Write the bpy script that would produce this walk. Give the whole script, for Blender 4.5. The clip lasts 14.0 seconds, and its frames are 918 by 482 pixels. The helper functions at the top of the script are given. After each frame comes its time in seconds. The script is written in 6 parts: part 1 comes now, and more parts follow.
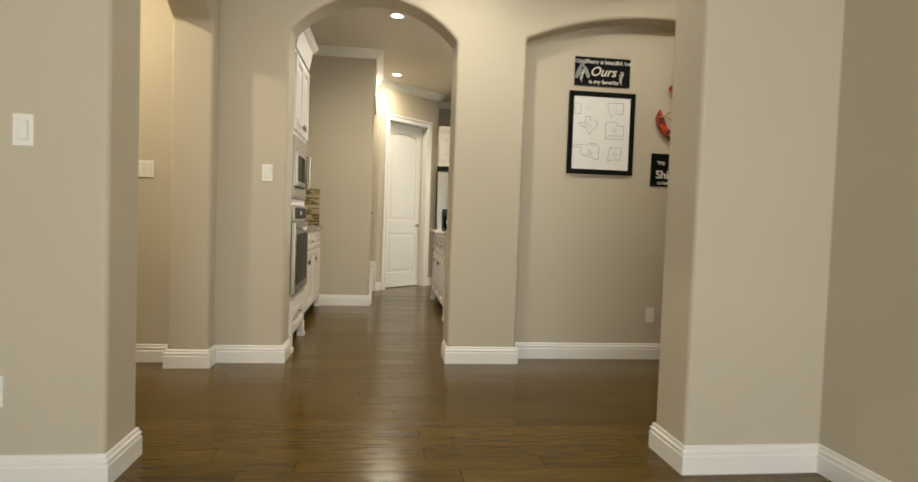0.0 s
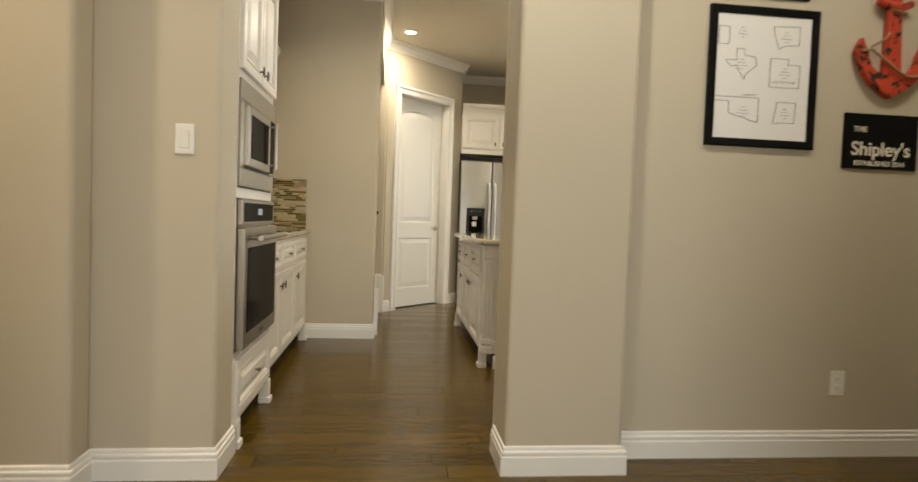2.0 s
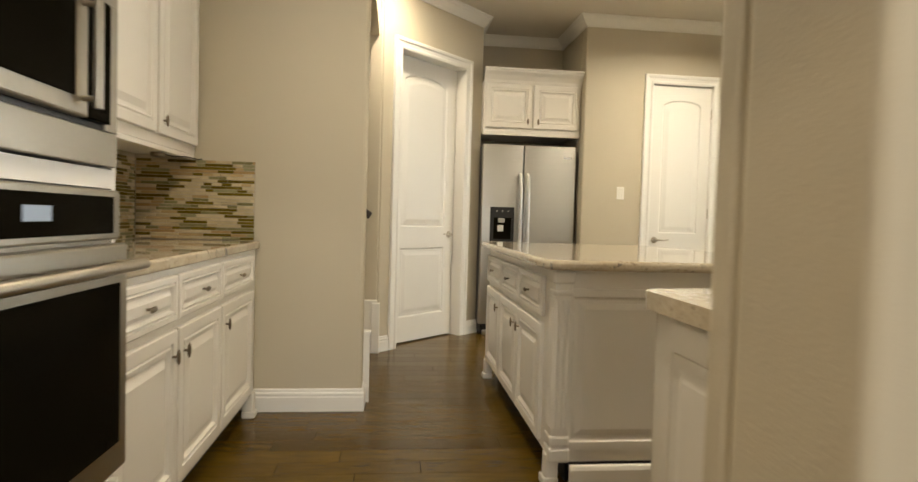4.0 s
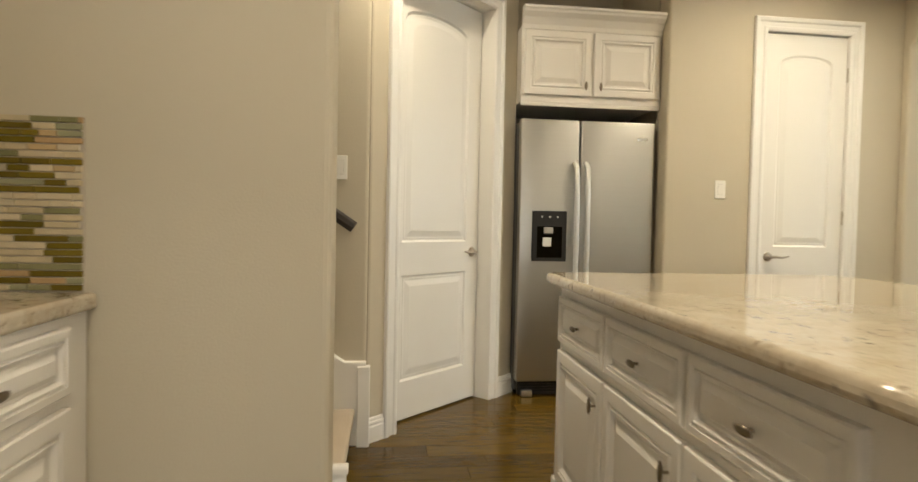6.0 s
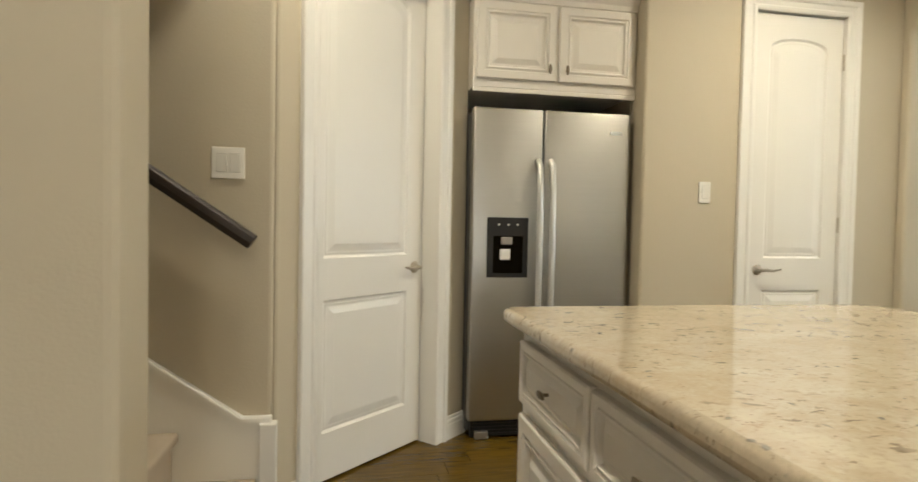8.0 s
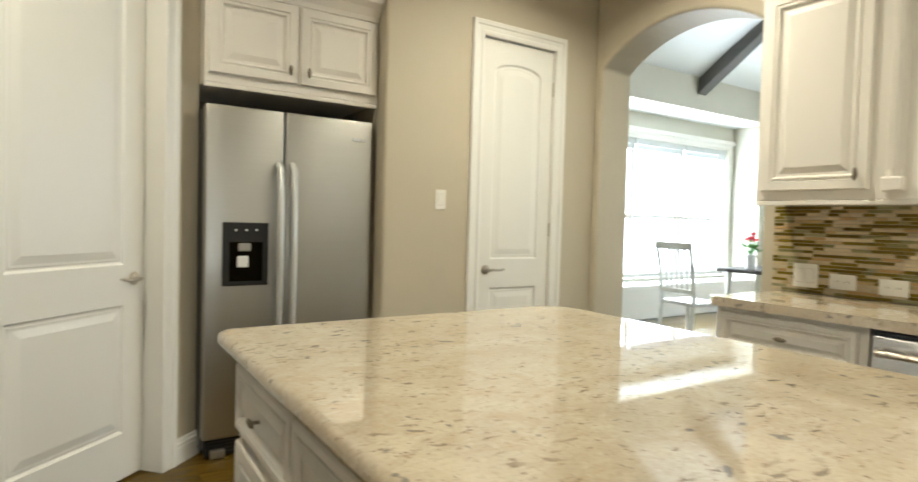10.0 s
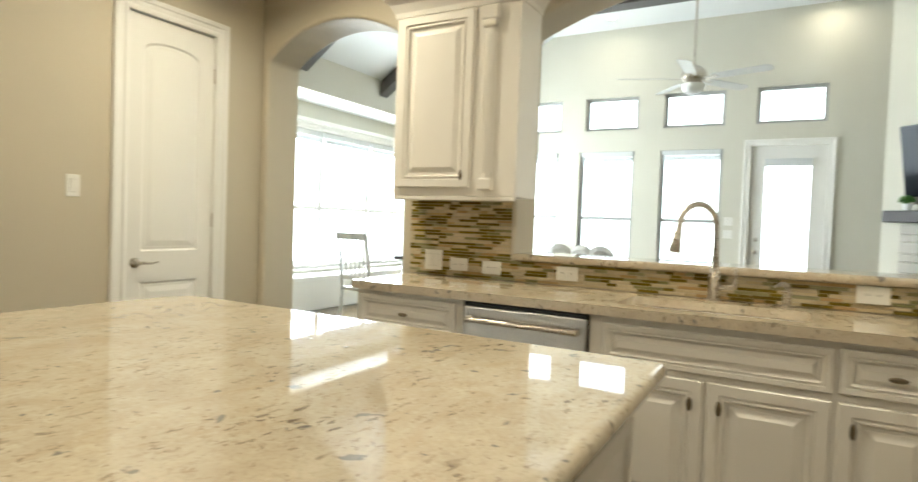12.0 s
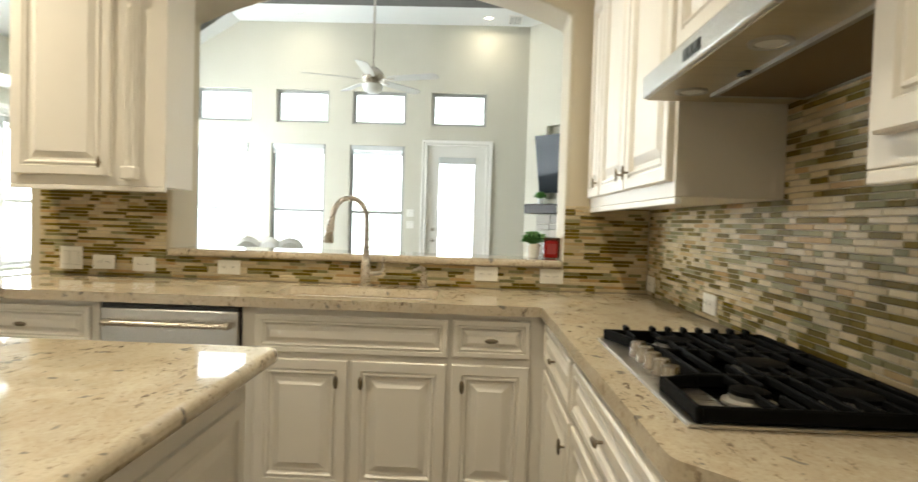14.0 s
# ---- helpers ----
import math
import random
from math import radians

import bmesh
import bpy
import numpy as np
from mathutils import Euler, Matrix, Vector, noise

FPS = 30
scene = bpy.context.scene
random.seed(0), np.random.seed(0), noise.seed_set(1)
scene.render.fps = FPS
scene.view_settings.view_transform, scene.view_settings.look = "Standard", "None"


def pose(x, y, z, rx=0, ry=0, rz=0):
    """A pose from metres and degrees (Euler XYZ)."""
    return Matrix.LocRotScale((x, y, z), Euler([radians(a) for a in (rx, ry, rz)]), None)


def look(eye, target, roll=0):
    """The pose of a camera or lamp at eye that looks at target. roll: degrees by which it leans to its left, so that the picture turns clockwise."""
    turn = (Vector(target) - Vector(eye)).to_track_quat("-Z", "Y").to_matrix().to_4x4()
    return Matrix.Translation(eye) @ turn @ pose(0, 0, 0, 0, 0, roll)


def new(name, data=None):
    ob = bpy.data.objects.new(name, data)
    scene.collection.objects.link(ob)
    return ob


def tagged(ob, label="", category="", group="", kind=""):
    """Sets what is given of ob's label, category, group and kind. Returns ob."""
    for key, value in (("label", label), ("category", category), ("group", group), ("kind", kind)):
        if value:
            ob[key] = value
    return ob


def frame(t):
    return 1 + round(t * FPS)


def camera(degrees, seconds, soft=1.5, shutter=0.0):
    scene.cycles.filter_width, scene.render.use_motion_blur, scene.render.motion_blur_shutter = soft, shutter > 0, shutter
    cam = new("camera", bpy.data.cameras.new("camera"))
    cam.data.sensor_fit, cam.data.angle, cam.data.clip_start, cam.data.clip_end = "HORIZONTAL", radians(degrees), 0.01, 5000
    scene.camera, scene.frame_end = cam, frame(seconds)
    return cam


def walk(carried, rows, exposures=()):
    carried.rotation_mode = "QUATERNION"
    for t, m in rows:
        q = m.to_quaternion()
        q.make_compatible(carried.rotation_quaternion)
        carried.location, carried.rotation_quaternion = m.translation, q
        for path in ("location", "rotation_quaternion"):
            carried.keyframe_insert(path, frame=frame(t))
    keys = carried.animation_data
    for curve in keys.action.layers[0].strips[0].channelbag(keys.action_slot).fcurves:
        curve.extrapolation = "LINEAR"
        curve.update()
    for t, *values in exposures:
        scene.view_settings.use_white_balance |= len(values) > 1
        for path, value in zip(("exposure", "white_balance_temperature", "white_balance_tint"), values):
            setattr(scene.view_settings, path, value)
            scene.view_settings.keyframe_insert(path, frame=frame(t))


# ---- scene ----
cam = camera(75.9, 14.0, 1.5, 0.5)
PATH = [
    (0, (-0.085, -0.392, 1.047), (0.166, 1.591, 0.97), 2.0),
    (0.5, (-0.102, 0.001, 1.032), (0.135, 1.986, 0.957), 2.0),
    (1, (-0.115, 0.473, 1.034), (0.112, 2.458, 0.958), 2.0),
    (1.5, (-0.114, 0.949, 1.044), (0.107, 2.935, 0.967), 2.0),
    (2, (-0.095, 1.44, 1.053), (0.125, 3.426, 0.974), 2.1),
    (4.5, (-0.095, 3.683, 1.059), (0.129, 5.669, 0.989), 1.5),
    (5, (-0.096, 4.113, 1.063), (0.134, 6.099, 0.999), 1.4),
    (5.5, (-0.089, 4.551, 1.073), (0.143, 6.536, 1.011), 1.3),
    (6, (-0.105, 4.965, 1.094), (0.128, 6.95, 1.031), 1.2),
    (6.5, (-0.091, 5.335, 1.087), (0.149, 7.319, 1.03), 1.3),
    (7, (-0.045, 5.57, 1.109), (0.188, 7.555, 1.045), 1.0),
    (9.5, (0.164, 5.565, 1.196), (1.053, 7.355, 1.134), 1.6),
    (10, (0.181, 5.516, 1.221), (1.268, 7.194, 1.149), 1.6),
    (10.5, (0.243, 5.429, 1.216), (1.499, 6.984, 1.151), 1.6),
    (11, (0.261, 5.354, 1.23), (1.697, 6.744, 1.16), 1.6),
    (11.5, (0.272, 5.278, 1.223), (1.873, 6.475, 1.157), 1.9),
    (12, (0.285, 5.207, 1.221), (2.024, 6.191, 1.155), 2.1),
    (12.5, (0.275, 5.121, 1.225), (2.123, 5.883, 1.161), 2.0),
    (13, (0.275, 5.047, 1.227), (2.204, 5.571, 1.165), 1.8),
    (13.5, (0.262, 4.996, 1.231), (2.242, 5.274, 1.167), 1.9),
    (14, (0.268, 4.964, 1.233), (2.266, 5.024, 1.171), 1.8),
]
walk(cam, [(t, look(eye, target, roll)) for t, eye, target, roll in PATH],
     [(0.0, 0.16, 6200, 8), (1.0, 0.14, 6300, 10), (2.0, 0.10, 6350, 9), (4.5, 0.20, 6450, 9), (6.0, 0.12, 6450, 9), (7.0, 0.05, 6400, 9), (9.5, 0.07, 5850, 4), (11.0, 0.03, 5950, 4), (12.0, 0.0, 6150, 4), (13.0, 0.02, 6150, 4), (14.0, 0.03, 6350, 6)])

# ---- light ----
world = bpy.data.worlds.new("sky")
scene.world = world
world.use_nodes = True
wn = world.node_tree
sky = wn.nodes.new("ShaderNodeTexSky")
sky.sky_type, sky.sun_disc = "NISHITA", False
sky.sun_elevation, sky.sun_rotation = radians(50), radians(200)
wn.links.new(sky.outputs[0], wn.nodes["Background"].inputs[0])
wn.nodes["Background"].inputs[1].default_value = 0.12


def area_lamp(name, eye, target, w, h, watts, colour=(1, 1, 1), spread=180):
    d = bpy.data.lights.new(name, "AREA")
    d.shape, d.size, d.size_y, d.energy, d.color, d.spread = "RECTANGLE", w, h, watts, colour, radians(spread)
    ob = new(name, d)
    ob.matrix_world = look(eye, target)
    return ob


DAY, WARM = (0.9, 0.96, 1.0), (1.0, 0.86, 0.64)
for wx in (6.05, 7.10, 8.15):
    area_lamp("nook_window_light", (wx, 11.14, 1.5), (wx, 6.0, 1.2), 1.0, 1.8, 115, DAY)
for wy in (8.97, 7.755, 6.53):
    area_lamp("living_window_light", (9.48, wy, 1.49), (4.0, wy, 1.2), 0.85, 1.8, 13, DAY)
area_lamp("patio_door_light", (9.48, 5.30, 1.25), (4.0, 5.30, 1.2), 0.6, 2.0, 17, DAY)
for wy in (8.93, 7.70, 6.515, 5.295):
    area_lamp("transom_light", (9.48, wy, 2.95), (4.0, wy, 1.8), 0.8, 0.45, 4, DAY)
# Unseen window behind the camera, added with this lamp to fill the front.
area_lamp("front_window_light", (0.0, -2.84, 1.6), (0.0, 3.0, 1.2), 2.6, 1.6, 120, (1.0, 0.97, 0.90))


def frame_bars(x0, x1, y0, y1, z0, z1, w):
    bm = box(x0, x1, y0, y0 + w, z0, z1)
    box(x0, x1, y1 - w, y1, z0, z1, bm)
    box(x0, x0 + w, y0 + w, y1 - w, z0, z1, bm)
    box(x1 - w, x1, y0 + w, y1 - w, z0, z1, bm)
    return bm


def can_light(x, y, z, watts, colour=WARM, size=0.09, spread=168):
    d = bpy.data.lights.new("downlight_lamp", "AREA")
    d.shape, d.size, d.energy, d.color, d.spread = "DISK", size, watts, colour, radians(spread)
    ob = new("downlight_lamp", d)
    ob.matrix_world = look((x, y, z), (x, y + 0.001, 0))
    return ob


# Last two are unseen: third placed from cabinet shading, fourth added as fill.
KITCHEN_CANS = [(-0.03, 5.22), (0.01, 7.53), (2.15, 5.25), (2.3, 7.5)]
for (cx, cy), watts in zip(KITCHEN_CANS, (16, 19, 19, 28)):
    can_light(cx, cy, 2.905, watts, spread=172 if cx == 0.01 else 150)
HALL_CANS = [(0.3, 3.05), (1.85, 3.05)]
for (cx, cy), watts in zip(HALL_CANS, (17, 11)):
    can_light(cx, cy, 2.905, watts, (1.0, 0.90, 0.74))
# Unseen lamp without a fixture, added to warm the vestibule.
can_light(-2.2, 3.05, 2.905, 28, (1.0, 0.82, 0.57))
# The pair at x 5.9 is unseen, added to brighten the corner wall.
LIVING_CANS = [(8.80, 7.63), (8.95, 4.89), (5.9, 7.63), (5.9, 4.6)]
for cx, cy in LIVING_CANS:
    can_light(cx, cy, 4.215, 5, (1.0, 0.88, 0.70))


# ---- materials ----
def material(name, base, rough=0.5, metal=0.0, grain=None, bump=0.0, vary=0.06, coat=0.0, spec=0.5, stretch=(1, 1, 1), fine=120.0):
    """A surface with slow variation and fine grain, in metres."""
    m = bpy.data.materials.new(name)
    m.use_nodes = True
    nt = m.node_tree
    b = nt.nodes["Principled BSDF"]
    b.inputs["Roughness"].default_value, b.inputs["Metallic"].default_value = rough, metal
    b.inputs["Specular IOR Level"].default_value = spec
    b.inputs["Coat Weight"].default_value = coat
    b.inputs["Coat Roughness"].default_value = 0.08
    tc = nt.nodes.new("ShaderNodeTexCoord")
    mp = nt.nodes.new("ShaderNodeMapping")
    mp.inputs["Scale"].default_value = stretch
    nt.links.new(tc.outputs["Object"], mp.inputs["Vector"])
    n1 = nt.nodes.new("ShaderNodeTexNoise")
    n1.inputs["Scale"].default_value, n1.inputs["Detail"].default_value = 2.2, 4
    nt.links.new(mp.outputs[0], n1.inputs["Vector"])
    ramp = nt.nodes.new("ShaderNodeMix")
    ramp.data_type = "RGBA"
    dark = [c * (1 - vary) for c in base]
    light = [min(1.0, c * (1 + vary)) for c in base]
    ramp.inputs["A"].default_value, ramp.inputs["B"].default_value = (*dark, 1), (*light, 1)
    nt.links.new(n1.outputs["Fac"], ramp.inputs["Factor"])
    nt.links.new(ramp.outputs["Result"], b.inputs["Base Color"])
    n2 = nt.nodes.new("ShaderNodeTexNoise")
    n2.inputs["Scale"].default_value, n2.inputs["Detail"].default_value = fine, 3
    nt.links.new(mp.outputs[0], n2.inputs["Vector"])
    if bump:
        bp = nt.nodes.new("ShaderNodeBump")
        bp.inputs["Strength"].default_value, bp.inputs["Distance"].default_value = bump, 0.003
        nt.links.new(n2.outputs["Fac"], bp.inputs["Height"])
        nt.links.new(bp.outputs[0], b.inputs["Normal"])
    mr = nt.nodes.new("ShaderNodeMapRange")
    mr.inputs["To Min"].default_value, mr.inputs["To Max"].default_value = rough * 0.85, min(1, rough * 1.15)
    nt.links.new(n2.outputs["Fac"], mr.inputs["Value"])
    nt.links.new(mr.outputs[0], b.inputs["Roughness"])
    return m


def glow(name, colour, strength):
    m = bpy.data.materials.new(name)
    m.use_nodes = True
    b = m.node_tree.nodes["Principled BSDF"]
    b.inputs["Base Color"].default_value = (*colour, 1)
    b.inputs["Emission Color"].default_value = (*colour, 1)
    b.inputs["Emission Strength"].default_value = strength
    return m


WALL = material("greige_orange_peel_paint", (0.525, 0.468, 0.357), 0.72, bump=0.22, vary=0.035, fine=150)
LIVING = material("pale_sage_wall_paint", (0.58, 0.555, 0.465), 0.8, bump=0.10, vary=0.03, fine=170)
CEIL = material("ceiling_paint", (0.66, 0.61, 0.52), 0.85, bump=0.15, vary=0.03, fine=150)
LCEIL = material("white_ceiling_paint", (0.78, 0.79, 0.78), 0.85, bump=0.15, vary=0.03, fine=150)
TRIM = material("white_gloss_trim_paint", (0.80, 0.78, 0.73), 0.32, bump=0.03, vary=0.02, fine=60)
CABINET = material("antique_white_cabinet_paint", (0.77, 0.735, 0.675), 0.33, bump=0.03, vary=0.025, fine=60)
STEEL = material("brushed_stainless_steel", (0.50, 0.49, 0.46), 0.38, 1.0, bump=0.04, vary=0.04, stretch=(1, 1, 60), fine=30)
STEELH = material("brushed_stainless_steel_sideways", (0.58, 0.57, 0.55), 0.28, 1.0, bump=0.04, vary=0.04, stretch=(40, 1, 40), fine=20)
OVENSTEEL = material("grey_brushed_oven_steel", (0.38, 0.345, 0.28), 0.34, 1.0, bump=0.04, vary=0.05, stretch=(40, 1, 40), fine=20)
# Grey puts the shade of backlit white frames into the sash colour.
SASH = material("grey_vinyl_window_sash", (0.36, 0.36, 0.34), 0.5, vary=0.04)
NICKEL = material("satin_nickel", (0.55, 0.50, 0.43), 0.28, 1.0, vary=0.05)
BRONZE = material("antique_pewter", (0.22, 0.18, 0.13), 0.38, 1.0, vary=0.15)
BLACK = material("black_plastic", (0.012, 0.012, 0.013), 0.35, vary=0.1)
IRON = material("black_cast_iron", (0.003, 0.003, 0.003), 0.6, spec=0.06, bump=0.2, vary=0.1, fine=300)
GLASSBLACK = material("black_oven_glass", (0.006, 0.005, 0.003), 0.10, spec=0.04, vary=0.02)
GLASSBLACK.node_tree.nodes["Principled BSDF"].inputs["IOR"].default_value = 1.2
PLATE = material("white_switch_plastic", (0.80, 0.78, 0.72), 0.35, vary=0.01)
GAPGREY = material("shadow_grey_plastic", (0.38, 0.36, 0.31), 0.6, vary=0.02)
DARKWOOD = material("dark_stained_wood", (0.024, 0.015, 0.010), 0.5, bump=0.15, vary=0.3, stretch=(1, 1, 1), fine=60)
BEAMWOOD = material("charcoal_stained_beam_wood", (0.075, 0.068, 0.06), 0.6, bump=0.25, vary=0.3, stretch=(8, 1, 8), fine=30)
CARPET = material("beige_carpet", (0.50, 0.42, 0.32), 0.95, bump=0.9, vary=0.12, fine=400)
PAPER = material("white_print_paper", (0.78, 0.77, 0.74), 0.6, vary=0.01)
INK = material("grey_ink", (0.16, 0.16, 0.16), 0.8, vary=0.1)
SIGNBLACK = material("black_painted_board", (0.004, 0.004, 0.004), 0.6, bump=0.1, vary=0.15, spec=0.12)
SIGNWHITE = material("cream_sign_paint", (0.78, 0.74, 0.62), 0.6, vary=0.04)
REDPAINT = material("distressed_red_paint", (0.50, 0.048, 0.018), 0.5, bump=0.25, vary=0.35, fine=40)
rn = REDPAINT.node_tree
rb = rn.nodes["Principled BSDF"]
under = rb.inputs["Base Color"].links[0].from_socket
chip = rn.nodes.new("ShaderNodeTexNoise")
chip.inputs["Scale"].default_value, chip.inputs["Detail"].default_value, chip.inputs["Distortion"].default_value = 17, 6, 1.2
cr = rn.nodes.new("ShaderNodeMapRange")
cr.inputs["From Min"].default_value, cr.inputs["From Max"].default_value = 0.555, 0.585
rn.links.new(rn.nodes["Texture Coordinate"].outputs["Object"], chip.inputs["Vector"])
rn.links.new(chip.outputs["Fac"], cr.inputs["Value"])
worn = rn.nodes.new("ShaderNodeMix")
worn.data_type = "RGBA"
worn.inputs["B"].default_value = (0.02, 0.012, 0.01, 1)
rn.links.new(cr.outputs[0], worn.inputs["Factor"])
rn.links.new(under, worn.inputs["A"])
rn.links.new(worn.outputs["Result"], rb.inputs["Base Color"])
ROPE = material("jute_rope", (0.36, 0.25, 0.13), 0.9, bump=0.5, vary=0.2, fine=300)
LEAF = material("green_leaf", (0.07, 0.22, 0.035), 0.5, vary=0.4)
PETAL = material("red_petal", (0.65, 0.02, 0.05), 0.5, vary=0.2)
CERAMIC = material("white_ceramic", (0.80, 0.80, 0.78), 0.25, vary=0.02)
REDGLAZE = material("red_glazed_tin", (0.30, 0.010, 0.008), 0.25, vary=0.2)
FABRIC = material("grey_woven_fabric", (0.42, 0.42, 0.41), 0.9, bump=0.4, vary=0.15, fine=300)
STRIPE = material("striped_cushion_fabric", (0.62, 0.60, 0.56), 0.9, bump=0.4, vary=0.2, fine=300)
GROUT = material("sanded_grout", (0.48, 0.42, 0.33), 0.9, bump=0.3, vary=0.1, fine=200)
STONE = material("stacked_fireplace_stone", (0.45, 0.42, 0.37), 0.8, bump=0.4, vary=0.25, fine=40)
SUBFLOOR = material("dark_floor_gap", (0.02, 0.014, 0.01), 0.8)
BLIND = material("white_blind_fabric", (0.60, 0.61, 0.60), 0.8, vary=0.03)
CAN = glow("downlight_lens", (1.0, 0.90, 0.74), 14.0)
OUTSIDE = glow("bright_overcast_outside", (0.93, 0.98, 1.0), 1.6)
SCREEN = material("switched_off_television_screen", (0.01, 0.012, 0.016), 0.08, vary=0.02, spec=0.12)
PENDANT = material("frosted_lamp_glass", (0.80, 0.80, 0.78), 0.4, vary=0.02)


def granite_material():
    m = material("cream_granite", (0.52, 0.44, 0.325), 0.04, vary=0.08, spec=0.75)
    nt = m.node_tree
    b = nt.nodes["Principled BSDF"]
    base = b.inputs["Base Color"].links[0].from_socket
    for link in list(b.inputs["Roughness"].links):
        nt.links.remove(link)
    b.inputs["Roughness"].default_value = 0.03
    b.inputs["IOR"].default_value = 1.56
    tc = nt.nodes["Texture Coordinate"]

    def noise(scale, low, high, amount, detail=3.0, rough=0.6, distort=0.0, lean=None):
        n = nt.nodes.new("ShaderNodeTexNoise")
        n.inputs["Scale"].default_value, n.inputs["Detail"].default_value = scale, detail
        n.inputs["Roughness"].default_value, n.inputs["Distortion"].default_value = rough, distort
        mp = nt.nodes.new("ShaderNodeMapping")
        if lean:
            mp.inputs["Scale"].default_value, mp.inputs["Rotation"].default_value[2] = (1, lean, 1), 0.5
        nt.links.new(tc.outputs["Object"], mp.inputs["Vector"])
        nt.links.new(mp.outputs[0], n.inputs["Vector"])
        r = nt.nodes.new("ShaderNodeMapRange")
        r.inputs["From Min"].default_value, r.inputs["From Max"].default_value = low, high
        r.inputs["To Max"].default_value = amount
        nt.links.new(n.outputs["Fac"], r.inputs["Value"])
        return r.outputs[0]

    def layer(source, colour, fac, mask=None):
        if mask is not None:
            mul = nt.nodes.new("ShaderNodeMath")
            mul.operation = "MULTIPLY"
            nt.links.new(fac, mul.inputs[0])
            nt.links.new(mask, mul.inputs[1])
            fac = mul.outputs[0]
        mx = nt.nodes.new("ShaderNodeMix")
        mx.data_type = "RGBA"
        mx.inputs["B"].default_value = (*colour, 1)
        nt.links.new(fac, mx.inputs["Factor"])
        nt.links.new(source, mx.inputs["A"])
        return mx.outputs["Result"]

    # cream ground with soft clouds, fine grain, and flecks that gather in drifts
    c = layer(base, (0.63, 0.56, 0.435), noise(6, 0.40, 0.66, 0.8, 5, 0.7, 0.5))
    c = layer(c, (0.46, 0.36, 0.235), noise(4, 0.50, 0.68, 0.55, 6, 0.7, 1.4, 2.0))
    c = layer(c, (0.36, 0.29, 0.205), noise(110, 0.50, 0.66, 0.35))
    c = layer(c, (0.66, 0.59, 0.47), noise(70, 0.56, 0.66, 0.35))
    drift = noise(4.5, 0.45, 0.57, 1.0, 3, 0.6, 0.8)
    c = layer(c, (0.22, 0.15, 0.085), noise(50, 0.595, 0.66, 0.52, 3, 0.55, 0.3, 1.6), drift)
    c = layer(c, (0.10, 0.065, 0.045), noise(30, 0.628, 0.665, 0.75, 2, 0.5, 0.4, 1.9), drift)
    c = layer(c, (0.15, 0.10, 0.065), noise(58, 0.665, 0.70, 0.55, 2, 0.5, 0.3, 1.3))
    c = layer(c, (0.15, 0.145, 0.145), noise(21, 0.675, 0.705, 0.75, 2, 0.5, 0.4))
    nt.links.new(c, b.inputs["Base Color"])
    return m


GRANITE = granite_material()


